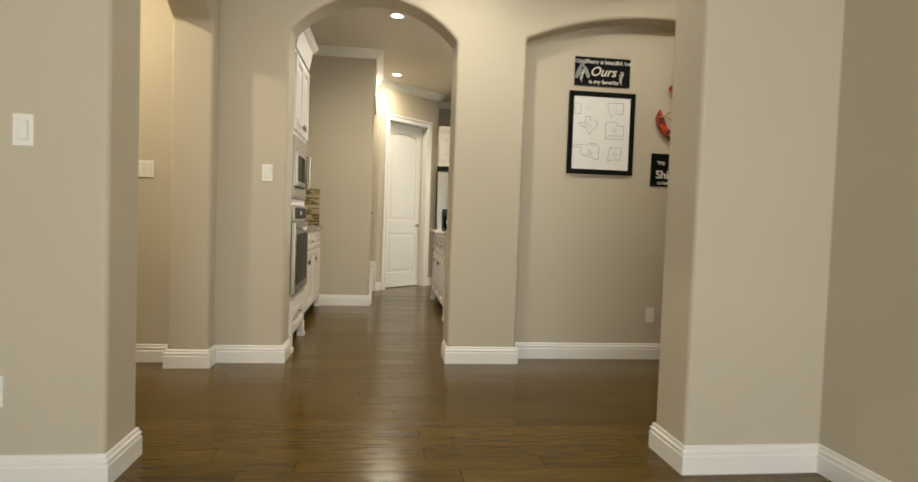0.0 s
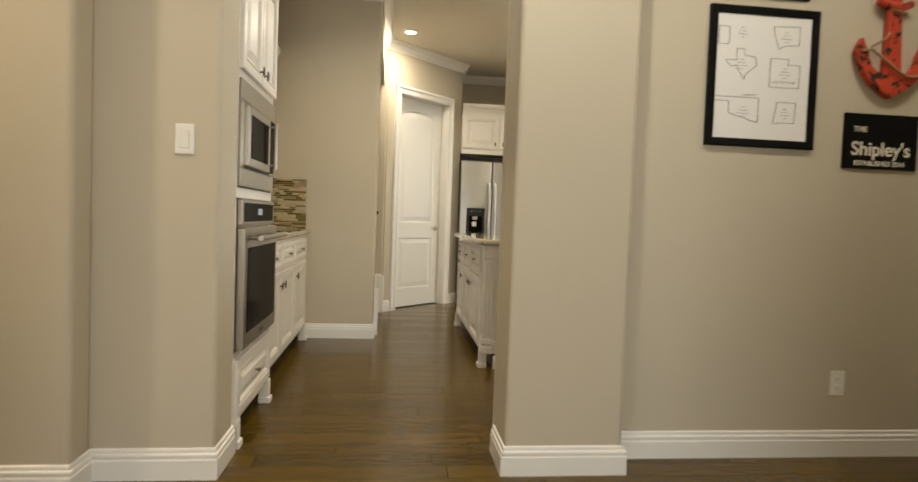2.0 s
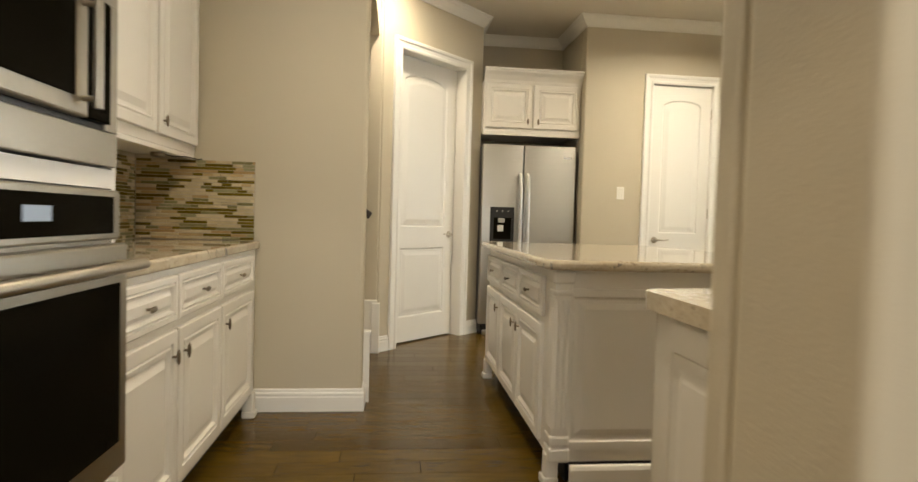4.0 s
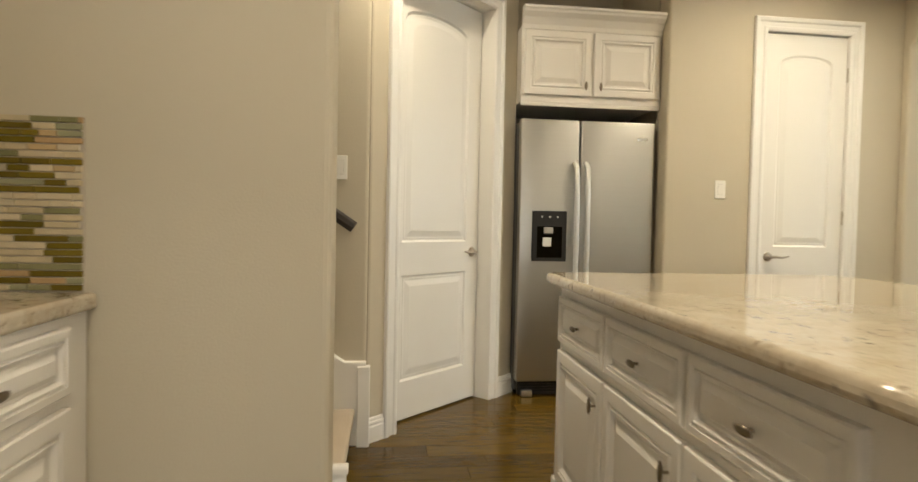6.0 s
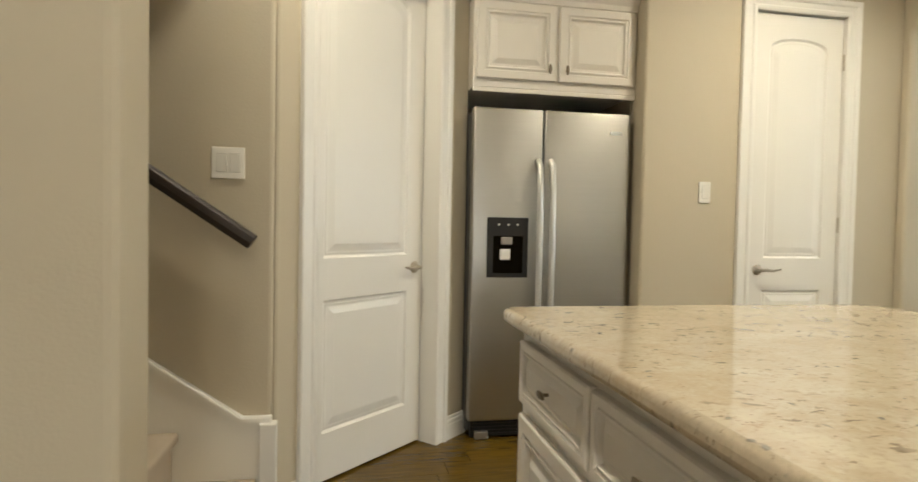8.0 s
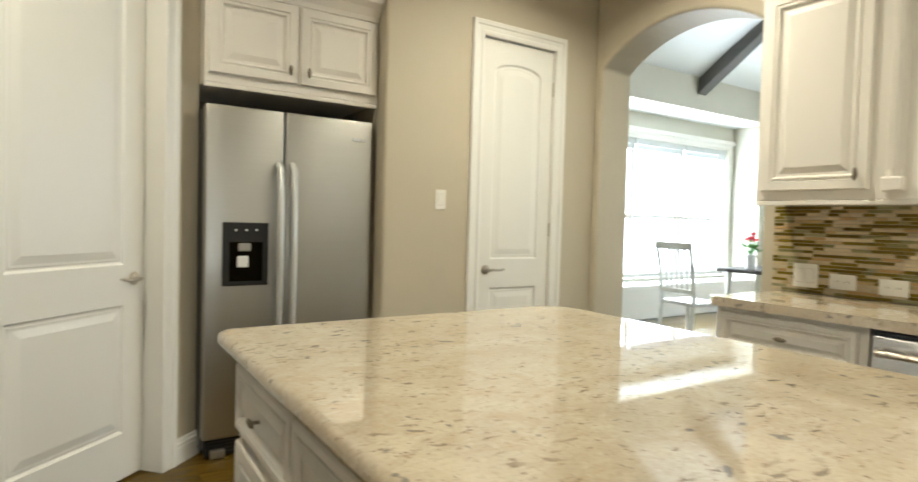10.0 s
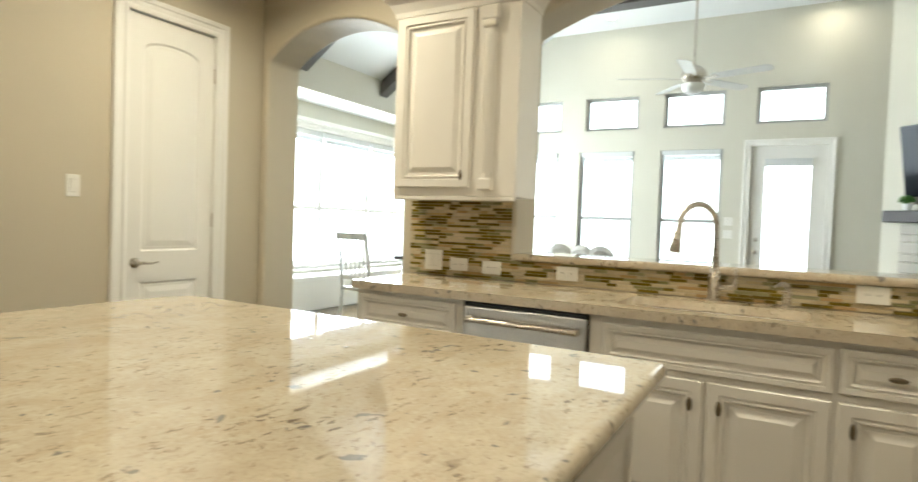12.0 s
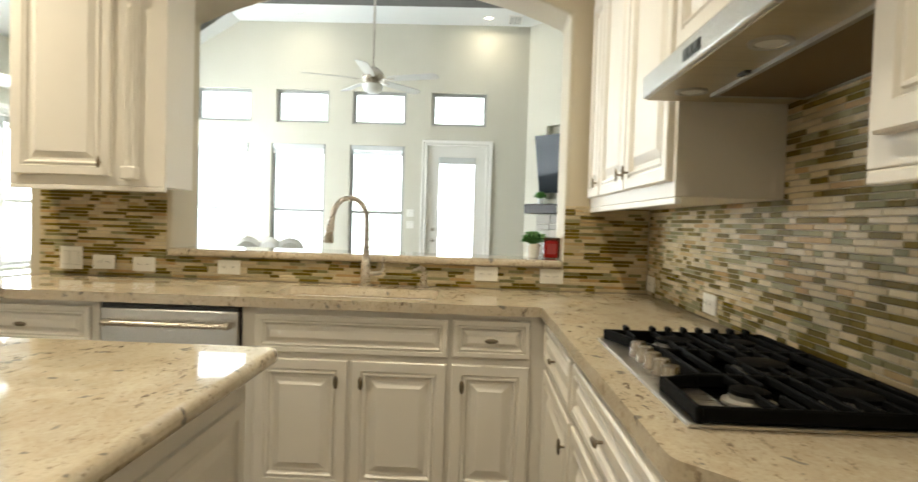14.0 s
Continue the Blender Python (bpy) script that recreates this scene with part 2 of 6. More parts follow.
def piece_material(name, colours, rough, island, grain=(1, 1, 1), metal=0.0, bump=0.0, grain_amount=0.15, spec=0.5):
    """Pieces that differ from one another by their own random number."""
    m = bpy.data.materials.new(name)
    m.use_nodes = True
    nt = m.node_tree
    b = nt.nodes["Principled BSDF"]
    b.inputs["Specular IOR Level"].default_value = spec
    if island:
        r = nt.nodes.new("ShaderNodeNewGeometry").outputs["Random Per Island"]
    else:
        r = nt.nodes.new("ShaderNodeObjectInfo").outputs["Random"]
    ramp = nt.nodes.new("ShaderNodeValToRGB")
    ramp.color_ramp.interpolation = "CONSTANT"
    els = ramp.color_ramp.elements
    while len(els) < len(colours):
        els.new(0.5)
    for i, c in enumerate(colours):
        els[i].position, els[i].color = i / len(colours), (*c[:3], 1)
    nt.links.new(r, ramp.inputs[0])
    tc = nt.nodes.new("ShaderNodeTexCoord")
    mp = nt.nodes.new("ShaderNodeMapping")
    mp.inputs["Scale"].default_value = grain
    off = nt.nodes.new("ShaderNodeCombineXYZ")
    mul = nt.nodes.new("ShaderNodeMath")
    mul.operation, mul.inputs[1].default_value = "MULTIPLY", 37.0
    nt.links.new(r, mul.inputs[0])
    for k in range(3):
        nt.links.new(mul.outputs[0], off.inputs[k])
    nt.links.new(off.outputs[0], mp.inputs["Location"])
    nt.links.new(tc.outputs["Object"], mp.inputs["Vector"])
    n = nt.nodes.new("ShaderNodeTexNoise")
    n.inputs["Scale"].default_value, n.inputs["Detail"].default_value = 6, 6
    nt.links.new(mp.outputs[0], n.inputs["Vector"])
    mr = nt.nodes.new("ShaderNodeMapRange")
    mr.inputs["To Min"].default_value, mr.inputs["To Max"].default_value = 1 - grain_amount * 2, 1 + grain_amount * 2
    nt.links.new(n.outputs["Fac"], mr.inputs["Value"])
    mx = nt.nodes.new("ShaderNodeMix")
    mx.data_type, mx.blend_type = "RGBA", "MULTIPLY"
    mx.inputs["Factor"].default_value = 1.0
    nt.links.new(ramp.outputs[0], mx.inputs["A"])
    nt.links.new(mr.outputs[0], mx.inputs["B"])
    nt.links.new(mx.outputs["Result"], b.inputs["Base Color"])
    rr = nt.nodes.new("ShaderNodeMapRange")
    rr.inputs["To Min"].default_value, rr.inputs["To Max"].default_value = rough[0], rough[1]
    wob = nt.nodes.new("ShaderNodeMath")
    wob.operation, wob.inputs[1].default_value = "MULTIPLY", 7.13
    fr = nt.nodes.new("ShaderNodeMath")
    fr.operation = "FRACT"
    nt.links.new(r, wob.inputs[0])
    nt.links.new(wob.outputs[0], fr.inputs[0])
    nt.links.new(fr.outputs[0], rr.inputs["Value"])
    nt.links.new(rr.outputs[0], b.inputs["Roughness"])
    if bump:
        bp = nt.nodes.new("ShaderNodeBump")
        bp.inputs["Strength"].default_value, bp.inputs["Distance"].default_value = bump, 0.002
        nt.links.new(n.outputs["Fac"], bp.inputs["Height"])
        nt.links.new(bp.outputs[0], b.inputs["Normal"])
    return m


TILE_COLOURS = [(0.52, 0.43, 0.27), (0.125, 0.088, 0.008), (0.57, 0.485, 0.325), (0.25, 0.232, 0.115), (0.53, 0.44, 0.28), (0.17, 0.122, 0.012), (0.43, 0.29, 0.14), (0.58, 0.49, 0.33),
                (0.30, 0.285, 0.165), (0.53, 0.44, 0.28), (0.13, 0.092, 0.008), (0.47, 0.345, 0.18), (0.205, 0.19, 0.085), (0.57, 0.48, 0.32), (0.18, 0.129, 0.014), (0.145, 0.105, 0.010)]
TILE = piece_material("mosaic_strip_tile", TILE_COLOURS, (0.20, 0.60), False, (3, 3, 3), spec=0.15)
TILE_REST = piece_material("mosaic_strip_tile_joined", TILE_COLOURS, (0.20, 0.60), True, (3, 3, 3), spec=0.15)
PLANK_COLOURS = [(0.084, 0.049, 0.005), (0.096, 0.056, 0.0062), (0.070, 0.040, 0.004), (0.088, 0.051, 0.0055), (0.104, 0.061, 0.007)]
PLANK = piece_material("dark_walnut_plank", PLANK_COLOURS, (0.17, 0.25), False, (1.2, 14, 14), bump=0.22, grain_amount=0.35, spec=0.26)
PLANK_REST = piece_material("dark_walnut_plank_joined", PLANK_COLOURS, (0.17, 0.25), True, (1.2, 14, 14), bump=0.22, grain_amount=0.35, spec=0.26)


# ---- building helpers ----
def mesh_of(name, bm, mat, smooth=False):
    bmesh.ops.recalc_face_normals(bm, faces=bm.faces)
    me = bpy.data.meshes.new(name)
    bm.to_mesh(me)
    bm.free()
    me.materials.append(mat)
    if smooth:
        me.polygons.foreach_set("use_smooth", [True] * len(me.polygons))
        me.set_sharp_from_angle(angle=radians(40))
    return me


def part(name, bm, mat, parent=None, label="", smooth=False, bevel=0.0, segments=2):
    ob = new(name, mesh_of(name, bm, mat, smooth))
    if parent is not None:
        ob.parent = parent
    if label:
        ob["label"] = label
    if bevel:
        mod = ob.modifiers.new("edge", "BEVEL")
        mod.width, mod.segments, mod.limit_method, mod.angle_limit = bevel, segments, "ANGLE", radians(40)
    return ob


def thing(name, label, category, x=0, y=0, z=0, turn=0, group="", kind=""):
    ob = new(name)
    ob.empty_display_size = 0.1
    ob.matrix_world = pose(x, y, z, 0, 0, turn)
    return tagged(ob, label, category, group, kind)


def structure(name, bm, mat, label, category, bevel=0.0, segments=3, smooth=False):
    ob = part(name, bm, mat, None, "", smooth, bevel, segments)
    return tagged(ob, label, category, kind="structure")


def box(x0, x1, y0, y1, z0, z1, bm=None):
    bm = bm or bmesh.new()
    vs = [bm.verts.new((x, y, z)) for x in (x0, x1) for y in (y0, y1) for z in (z0, z1)]
    for f in ((0, 1, 3, 2), (4, 6, 7, 5), (0, 4, 5, 1), (2, 3, 7, 6), (0, 2, 6, 4), (1, 5, 7, 3)):
        bm.faces.new([vs[i] for i in f])
    return bm


def rbox(x0, x1, y0, y1, z0, z1, r=0.004, seg=2, bm=None):
    b2 = box(x0, x1, y0, y1, z0, z1)
    bmesh.ops.bevel(b2, geom=b2.edges[:], offset=r, segments=seg, affect="EDGES", profile=0.5)
    if bm is None:
        return b2
    me = bpy.data.meshes.new("tmp")
    b2.to_mesh(me)
    b2.free()
    bm.from_mesh(me)
    bpy.data.meshes.remove(me)
    return bm


def lathe(profile, seg=24, bm=None, m=None):
    """Turned shape from (radius, height) pairs."""
    bm = bm or bmesh.new()
    m = m or Matrix()
    rings = []
    for r, z in profile:
        rings.append([bm.verts.new(m @ Vector((max(r, 1e-4) * math.cos(2 * math.pi * i / seg), max(r, 1e-4) * math.sin(2 * math.pi * i / seg), z))) for i in range(seg)])
    for a, b in zip(rings, rings[1:]):
        for i in range(seg):
            bm.faces.new((a[i], a[(i + 1) % seg], b[(i + 1) % seg], b[i]))
    bm.faces.new(rings[0][::-1])
    bm.faces.new(rings[-1])
    return bm


def tube(points, radius, seg=10, bm=None):
    """A round bar along points; radius may be one number or one for each point."""
    bm = bm or bmesh.new()
    pts = [Vector(p) for p in points]
    rad = radius if isinstance(radius, (list, tuple)) else [radius] * len(pts)
    rings, side = [], None
    for i, p in enumerate(pts):
        d = (pts[min(i + 1, len(pts) - 1)] - pts[max(i - 1, 0)]).normalized()
        if side is None:
            side = d.orthogonal().normalized()
        side = (side - d * side.dot(d)).normalized()
        up = d.cross(side)
        rings.append([bm.verts.new(p + rad[i] * (math.cos(2 * math.pi * k / seg) * side + math.sin(2 * math.pi * k / seg) * up)) for k in range(seg)])
    for a, b in zip(rings, rings[1:]):
        for i in range(seg):
            bm.faces.new((a[i], a[(i + 1) % seg], b[(i + 1) % seg], b[i]))
    bm.faces.new(rings[0][::-1])
    bm.faces.new(rings[-1])
    return bm


def prism(pts, lo, hi, m=None, bm=None):
    """Polygon (u, v) given depth lo..hi along w; m maps (u, v, w) to the place."""
    bm = bm or bmesh.new()
    m = m or Matrix()
    a = [bm.verts.new(m @ Vector((u, v, lo))) for u, v in pts]
    b = [bm.verts.new(m @ Vector((u, v, hi))) for u, v in pts]
    bm.faces.new(a)
    bm.faces.new(b[::-1])
    for i in range(len(pts)):
        j = (i + 1) % len(pts)
        bm.faces.new((a[i], b[i], b[j], a[j]))
    return bm


def sweep(path, profile, m=None, bm=None, closed=False):
    """A moulding: profile (offset to the left of the path, depth) along a mitred 2D path."""
    bm = bm or bmesh.new()
    m = m or Matrix()
    pts = [Vector(p) for p in path]
    n = len(pts)
    rings = []
    for i in range(n):
        prev = pts[i] - pts[i - 1] if (i > 0 or closed) else pts[1] - pts[0]
        nxt = pts[(i + 1) % n] - pts[i] if (i < n - 1 or closed) else pts[-1] - pts[-2]
        a, b = prev.normalized(), nxt.normalized()
        na, nb = Vector((-a.y, a.x)), Vector((-b.y, b.x))
        mitre = (na + nb) / (1 + na.dot(nb))
        rings.append([bm.verts.new(m @ Vector((pts[i].x + o * mitre.x, pts[i].y + o * mitre.y, d))) for o, d in profile])
    k = len(profile)
    for i in range(n if closed else n - 1):
        r, s2 = rings[i], rings[(i + 1) % n]
        for j in range(k):
            bm.faces.new((r[j], r[(j + 1) % k], s2[(j + 1) % k], s2[j]))
    if not closed:
        bm.faces.new(rings[0][::-1])
        bm.faces.new(rings[-1])
    return bm


UP = Matrix(((1, 0, 0, 0), (0, 0, 1, 0), (0, 1, 0, 0), (0, 0, 0, 1)))          # (u, v, w) -> x, z up, depth y
SIDE = Matrix(((0, 0, 1, 0), (1, 0, 0, 0), (0, 1, 0, 0), (0, 0, 0, 1)))        # (u, v, w) -> y, z up, depth x


def arc_points(a, b, spring, apex, n=18):
    if apex - spring < 0.002:
        return [(a, spring), (b, spring)]
    c, h, rise = (a + b) / 2, (b - a) / 2, apex - spring
    rad = (h * h + rise * rise) / (2 * rise)
    sweep_angle = math.asin(min(1.0, h / rad))
    return [(c + rad * math.sin(sweep_angle * (2 * i / n - 1)), apex - rad + rad * math.cos(sweep_angle * (2 * i / n - 1))) for i in range(n + 1)]


def wall_bm(l0, l1, height, openings, d0, d1, m):
    """A wall l0..l1 with depth d0..d1; openings (a, b, spring, apex, depth or None for right through) stand on the floor."""
    bm = bmesh.new()

    def put(pts, d):
        return [bm.verts.new(m @ Vector((u, v, d))) for u, v in pts]

    def outline(cut):
        pts = [(l0, 0)]
        marks = []
        for o in cut:
            run = ([] if abs(o[0] - l0) < 1e-6 else [(o[0], 0)]) + arc_points(*o[:4]) + [(o[1], 0)]
            if abs(o[0] - l0) < 1e-6:
                run = [(l0, 0)] + arc_points(*o[:4]) + [(o[1], 0)]
                pts = []
            marks.append((len(pts), len(pts) + len(run)))
            pts += run
        return pts + [(l1, 0), (l1, height), (l0, height)], marks

    deep = [o for o in openings if o[4] is None]
    fp, fm = outline(openings)
    bp, bmk = outline(deep)
    fv, bv = put(fp, d0), put(bp, d1)
    bm.faces.new(fv)
    bm.faces.new(bv[::-1])
    k = 0
    for o, (i, j) in zip(openings, fm):
        if o[4] is None:
            p, q = bmk[k]
            k += 1
            back = bv[p:q]
        else:
            back = put(fp[i:j], o[4])
            bm.faces.new(back)
        for t in range(j - i - 1):
            bm.faces.new((fv[i + t], fv[i + t + 1], back[t + 1], back[t]))
    nf, nb = len(fv), len(bv)
    for t in range(2):
        bm.faces.new((fv[nf - 3 + t], fv[nf - 2 + t], bv[nb - 2 + t], bv[nb - 3 + t]))
    bm.faces.new((fv[-1], fv[0], bv[0], bv[-1]))
    return bm


def rings(outline, profile, m, bm, back=True):
    """Stepped panel: outline(inset) gives points, profile is (inset, depth) pairs from rim to middle."""
    rs = [[bm.verts.new(m @ Vector((u, v, d))) for u, v in outline(i)] for i, d in profile]
    n = len(rs[0])
    for a, b in zip(rs, rs[1:]):
        for t in range(n):
            bm.faces.new((a[t], a[(t + 1) % n], b[(t + 1) % n], b[t]))
    bm.faces.new(rs[-1])
    if back:
        bm.faces.new(rs[0][::-1])
    return bm


def rect(x0, x1, z0, z1):
    return lambda i: [(x0 + i, z0 + i), (x1 - i, z0 + i), (x1 - i, z1 - i), (x0 + i, z1 - i)]


def arched(x0, x1, z0, z1, rise, n=10):
    def f(i):
        c, h = (x0 + x1) / 2, (x1 - x0) / 2 - i
        return [(x0 + i, z0 + i), (x1 - i, z0 + i)] + [(c + h * math.cos(math.pi * k / n), z1 - i - rise + rise * math.sin(math.pi * k / n) ** 0.9) for k in range(n + 1)]
    return f


RAISED = [(0, 0), (0, 0.016), (0.004, 0.020), (0.040, 0.020), (0.044, 0.013), (0.050, 0.013), (0.053, 0.019), (0.058, 0.019), (0.066, 0.005), (0.078, 0.005), (0.106, 0.018)]
RAISED_SMALL = [(0, 0), (0, 0.016), (0.004, 0.020), (0.020, 0.020), (0.023, 0.014), (0.027, 0.014), (0.029, 0.019), (0.032, 0.019), (0.038, 0.006), (0.044, 0.006), (0.060, 0.018)]


def pull(parent, m, upright=True):
    """A small oval T-knob in antique pewter."""
    bm = bmesh.new()
    lathe([(0.004, 0), (0.0045, 0.014), (0.003, 0.016)], 8, bm, m)
    long, short = 0.028, 0.010
    s = Matrix.Diagonal((short / 0.01, long / 0.01, 0.6, 1)) if upright else Matrix.Diagonal((long / 0.01, short / 0.01, 0.6, 1))
    lathe([(0.002, -0.009), (0.007, -0.007), (0.010, 0), (0.007, 0.007), (0.002, 0.009)], 12, bm, m @ Matrix.Translation((0, 0, 0.020)) @ s)
    return part("knob", bm, BRONZE, parent, "antique pewter knob", smooth=True)


def front(name, parent, x0, x1, z0, z1, knob=None, small=False, upright=True):
    """A raised-panel door or drawer front on the local plane y = 0, facing -y."""
    m = Matrix(((1, 0, 0, 0), (0, 0, -1, 0), (0, 1, 0, 0), (0, 0, 0, 1)))
    ob = part(name, rings(rect(x0, x1, z0, z1), RAISED_SMALL if small else RAISED, m, bmesh.new()), CABINET, parent)
    if knob:
        pull(ob, m @ Matrix.Translation((knob[0], knob[1], 0.018)), upright)
    return ob


def put_facing(ob, x, y, z, way):
    """Local -y faces the given way."""
    ob.matrix_world = pose(x, y, z, 0, 0, {"-y": 0, "+x": 90, "+y": 180, "-x": -90}[way])
    return ob


def wall_plate(x, y, z, way, gangs=1, kind="switch", wide=False):
    """A switch or outlet cover; local width along x."""
    w, h = (0.070 + 0.046 * (gangs - 1), 0.115)
    if wide:
        w, h = 0.115, 0.072
    ob = thing("light_switch" if kind == "switch" else "outlet_plate",
               ("white %s rocker switch plate on the wall" % {1: "single", 2: "double"}[gangs]) if kind == "switch" else "white plastic duplex outlet plate on the wall",
               "switch" if kind == "switch" else "outlet")
    part("cover", rbox(-w / 2, w / 2, -0.006, 0, -h / 2, h / 2, 0.0025), PLATE, ob)
    for g in range(gangs):
        c = (g - (gangs - 1) / 2) * 0.046
        if kind == "switch":
            bm = prism([(-0.006, -0.033), (-0.006, 0.033), (-0.0115, 0.033), (-0.007, -0.033)], c - 0.0165, c + 0.0165, Matrix(((0, 0, 1, 0), (1, 0, 0, 0), (0, 1, 0, 0), (0, 0, 0, 1))))
            part("rocker", bm, PLATE, ob)
            # Grey sheet on the cover stands for the shade round the rocker.
            part("rocker_gap", box(c - 0.0180, c + 0.0180, -0.0063, -0.0058, -0.0345, 0.0345), GAPGREY, ob, "thin grey strip painted as the shade in the rocker's seam")
        else:
            for dd in (-0.021, 0.021):
                bx, bz = (dd, 0) if wide else (c, dd)
                rec = part("receptacle", rbox(bx - 0.015, bx + 0.015, -0.0085, -0.005, bz - 0.013, bz + 0.013, 0.001), PLATE, ob)
                bm = bmesh.new()
                for e in (-0.006, 0.006):
                    box(bx + e - 0.001, bx + e + 0.001, -0.0089, -0.0084, bz - 0.004, bz + 0.005, bm)
                part("slot", bm, BLACK, rec)
    put_facing(ob, x, y, z, way)
    return ob


# ---- structure: walls, ceilings ----
H = 2.92
NY = 3.955
XW, YR = 3.193, 4.11
structure("wall_front", wall_bm(-3.35, 3.10, H, [(-1.097, 1.20, 2.45, 2.62, None)], 1.92, 2.20, UP), WALL, "greige painted wall with a wide cased opening", "wall", 0.02)
structure("wall_front_side", box(1.82, 1.97, -2.9, 1.92, 0, H), WALL, "greige painted side wall of the front room", "wall")
structure("wall_front_far", box(-2.75, -2.6, -2.9, 1.92, 0, H), WALL, "greige painted side wall of the front room", "wall")
# Wall out of view; its window opening is added for the fill lamp.
bm = box(-2.75, -1.3, -3.05, -2.9, 0, H)
box(1.3, 1.97, -3.05, -2.9, 0, H, bm)
box(-1.3, 1.3, -3.05, -2.9, 0, 0.8, bm)
box(-1.3, 1.3, -3.05, -2.9, 2.4, H, bm)
structure("wall_front_window", bm, WALL, "greige painted wall behind the camera with an added window opening", "wall")
structure("wall_range", box(0.385, 3.193, 4.036, YR, 0, H), WALL, "greige kitchen wall behind the range", "wall", 0.02)
structure("wall_hall", wall_bm(-1.482, 3.45, H, [(-0.765, 0.385, 2.295, 2.565, None), (0.887, 2.90, 2.35, 2.565, NY)], 3.79, 4.04, UP), WALL,
          "greige wall with an arched doorway and a shallow arched niche", "wall", 0.02)
structure("wall_column_arch", wall_bm(2.20, 3.79, H, [(2.36, 3.643, 2.27, 2.48, None)], -1.482, -1.222, SIDE), WALL, "greige pilaster wall with an arched passage", "wall", 0.02)
structure("wall_vestibule", wall_bm(-3.35, -1.482, H, [(-2.682, -1.917, 2.42, 2.42, None)], 3.80, 3.94, UP), WALL, "warm beige vestibule wall with a doorway", "wall", 0.004, 1)
structure("wall_vestibule_end", box(-3.50, -3.35, 1.92, 3.95, 0, H), WALL, "warm beige vestibule end wall", "wall")
structure("wall_vestibule_back", box(-3.35, -1.45, 4.05, 4.15, 0, H), WALL, "wall behind the vestibule door", "wall")
structure("wall_hall_end", box(2.95, 3.10, 2.20, 3.79, 0, H), WALL, "greige hall end wall", "wall")
structure("wall_kitchen_oven_side", box(-1.58, -1.43, 4.04, 6.46, 0, H), WALL, "greige kitchen wall behind the oven cabinet", "wall")
structure("wall_stub", box(-3.6, -0.25, 6.46, 6.60, 0, H), WALL, "greige end wall beside the staircase", "wall", 0.02)
structure("wall_stair_header", box(-0.38, -0.24, 6.60, 7.85, 2.44, H), WALL, "greige header over the staircase opening", "wall")
structure("wall_stair", box(-3.6, -0.212, 7.85, 7.98, 0, H), WALL, "textured beige staircase wall", "wall", 0.015)
structure("wall_stair_end", box(-3.75, -3.6, 6.46, 7.98, 0, H), WALL, "beige wall at the top of the stairs", "wall")
DIAG = Matrix.Translation((-0.205, 7.857, 0)) @ Matrix.Rotation(radians(43.5), 4, "Z")
structure("wall_pantry", wall_bm(0.0, 1.235, H, [(0.186, 0.991, 2.41, 2.41, None)], 0.0, 0.14, DIAG @ UP), WALL, "greige wall set at an angle with the pantry doorway", "wall", 0.012, 2)
structure("wall_pantry_inside", box(-0.6, 0.54, 9.40, 9.50, 0, H), WALL, "wall inside the pantry", "wall")
structure("wall_fridge_side", box(0.54, 0.684, 8.712, 9.25, 0, H), WALL, "greige side wall of the refrigerator recess", "wall")
structure("wall_fridge_back", box(0.54, 1.745, 9.25, 9.40, 0, H), WALL, "greige back wall of the refrigerator recess", "wall")
structure("wall_fridge_return", box(1.597, 1.745, 8.632, 9.25, 0, H), WALL, "greige return wall of the refrigerator recess", "wall")
structure("wall_north", wall_bm(1.597, 3.488, H, [(2.23, 2.833, 2.365, 2.365, None)], 8.482, 8.632, UP), WALL, "greige kitchen wall with a narrow closet door", "wall", 0.015)
structure("wall_closet_inside", box(2.0, 3.0, 9.0, 9.1, 0, H), WALL, "wall inside the closet", "wall")
structure("wall_pass_through", wall_bm(4.04, 7.0, H, [(4.535, 6.51, 2.27, 2.49, None)], XW, 3.488, SIDE), WALL, "greige wall with an arched pass-through", "wall", 0.02)
structure("wall_nook_arch", wall_bm(7.0, 8.482, H, [(7.245, 8.416, 2.283, 2.49, None)], XW, 3.488, SIDE), WALL, "greige wall with an arched doorway to the breakfast nook", "wall", 0.02)
structure("wall_half", box(XW + 0.002, 3.486, 4.535, 6.51, 0, 1.022), WALL, "half wall under the granite ledge", "wall")

bm = box(-3.6, 3.34, -3.05, 9.40, H, H + 0.1)
structure("ceiling", bm, CEIL, "beige textured flat ceiling", "ceiling")

# living room and breakfast nook
LX, LY, LH = 9.3, 2.45, 4.23
FY = 4.25
structure("wall_living_hall_side", box(3.34, 3.488, LY, 4.04, 0, LH), LIVING, "pale living room wall behind the range", "wall")
FT = Matrix.Translation((LX, FY, 0)) @ Matrix.Rotation(radians(-135), 4, "Z")
FL = (FY - LY) * 1.4142
bm = box(0.0, 0.385, 0.0, 0.12, 0, LH)
box(1.80, FL, 0.0, 0.12, 0, LH, bm)
box(0.385, 1.80, 0.0, 0.12, 0, 1.62, bm)
box(0.385, 1.80, 0.0, 0.12, 2.70, LH, bm)
box(0.385, 1.80, 0.12, 0.20, 1.55, 2.78, bm)
bmesh.ops.transform(bm, matrix=FT, verts=bm.verts)
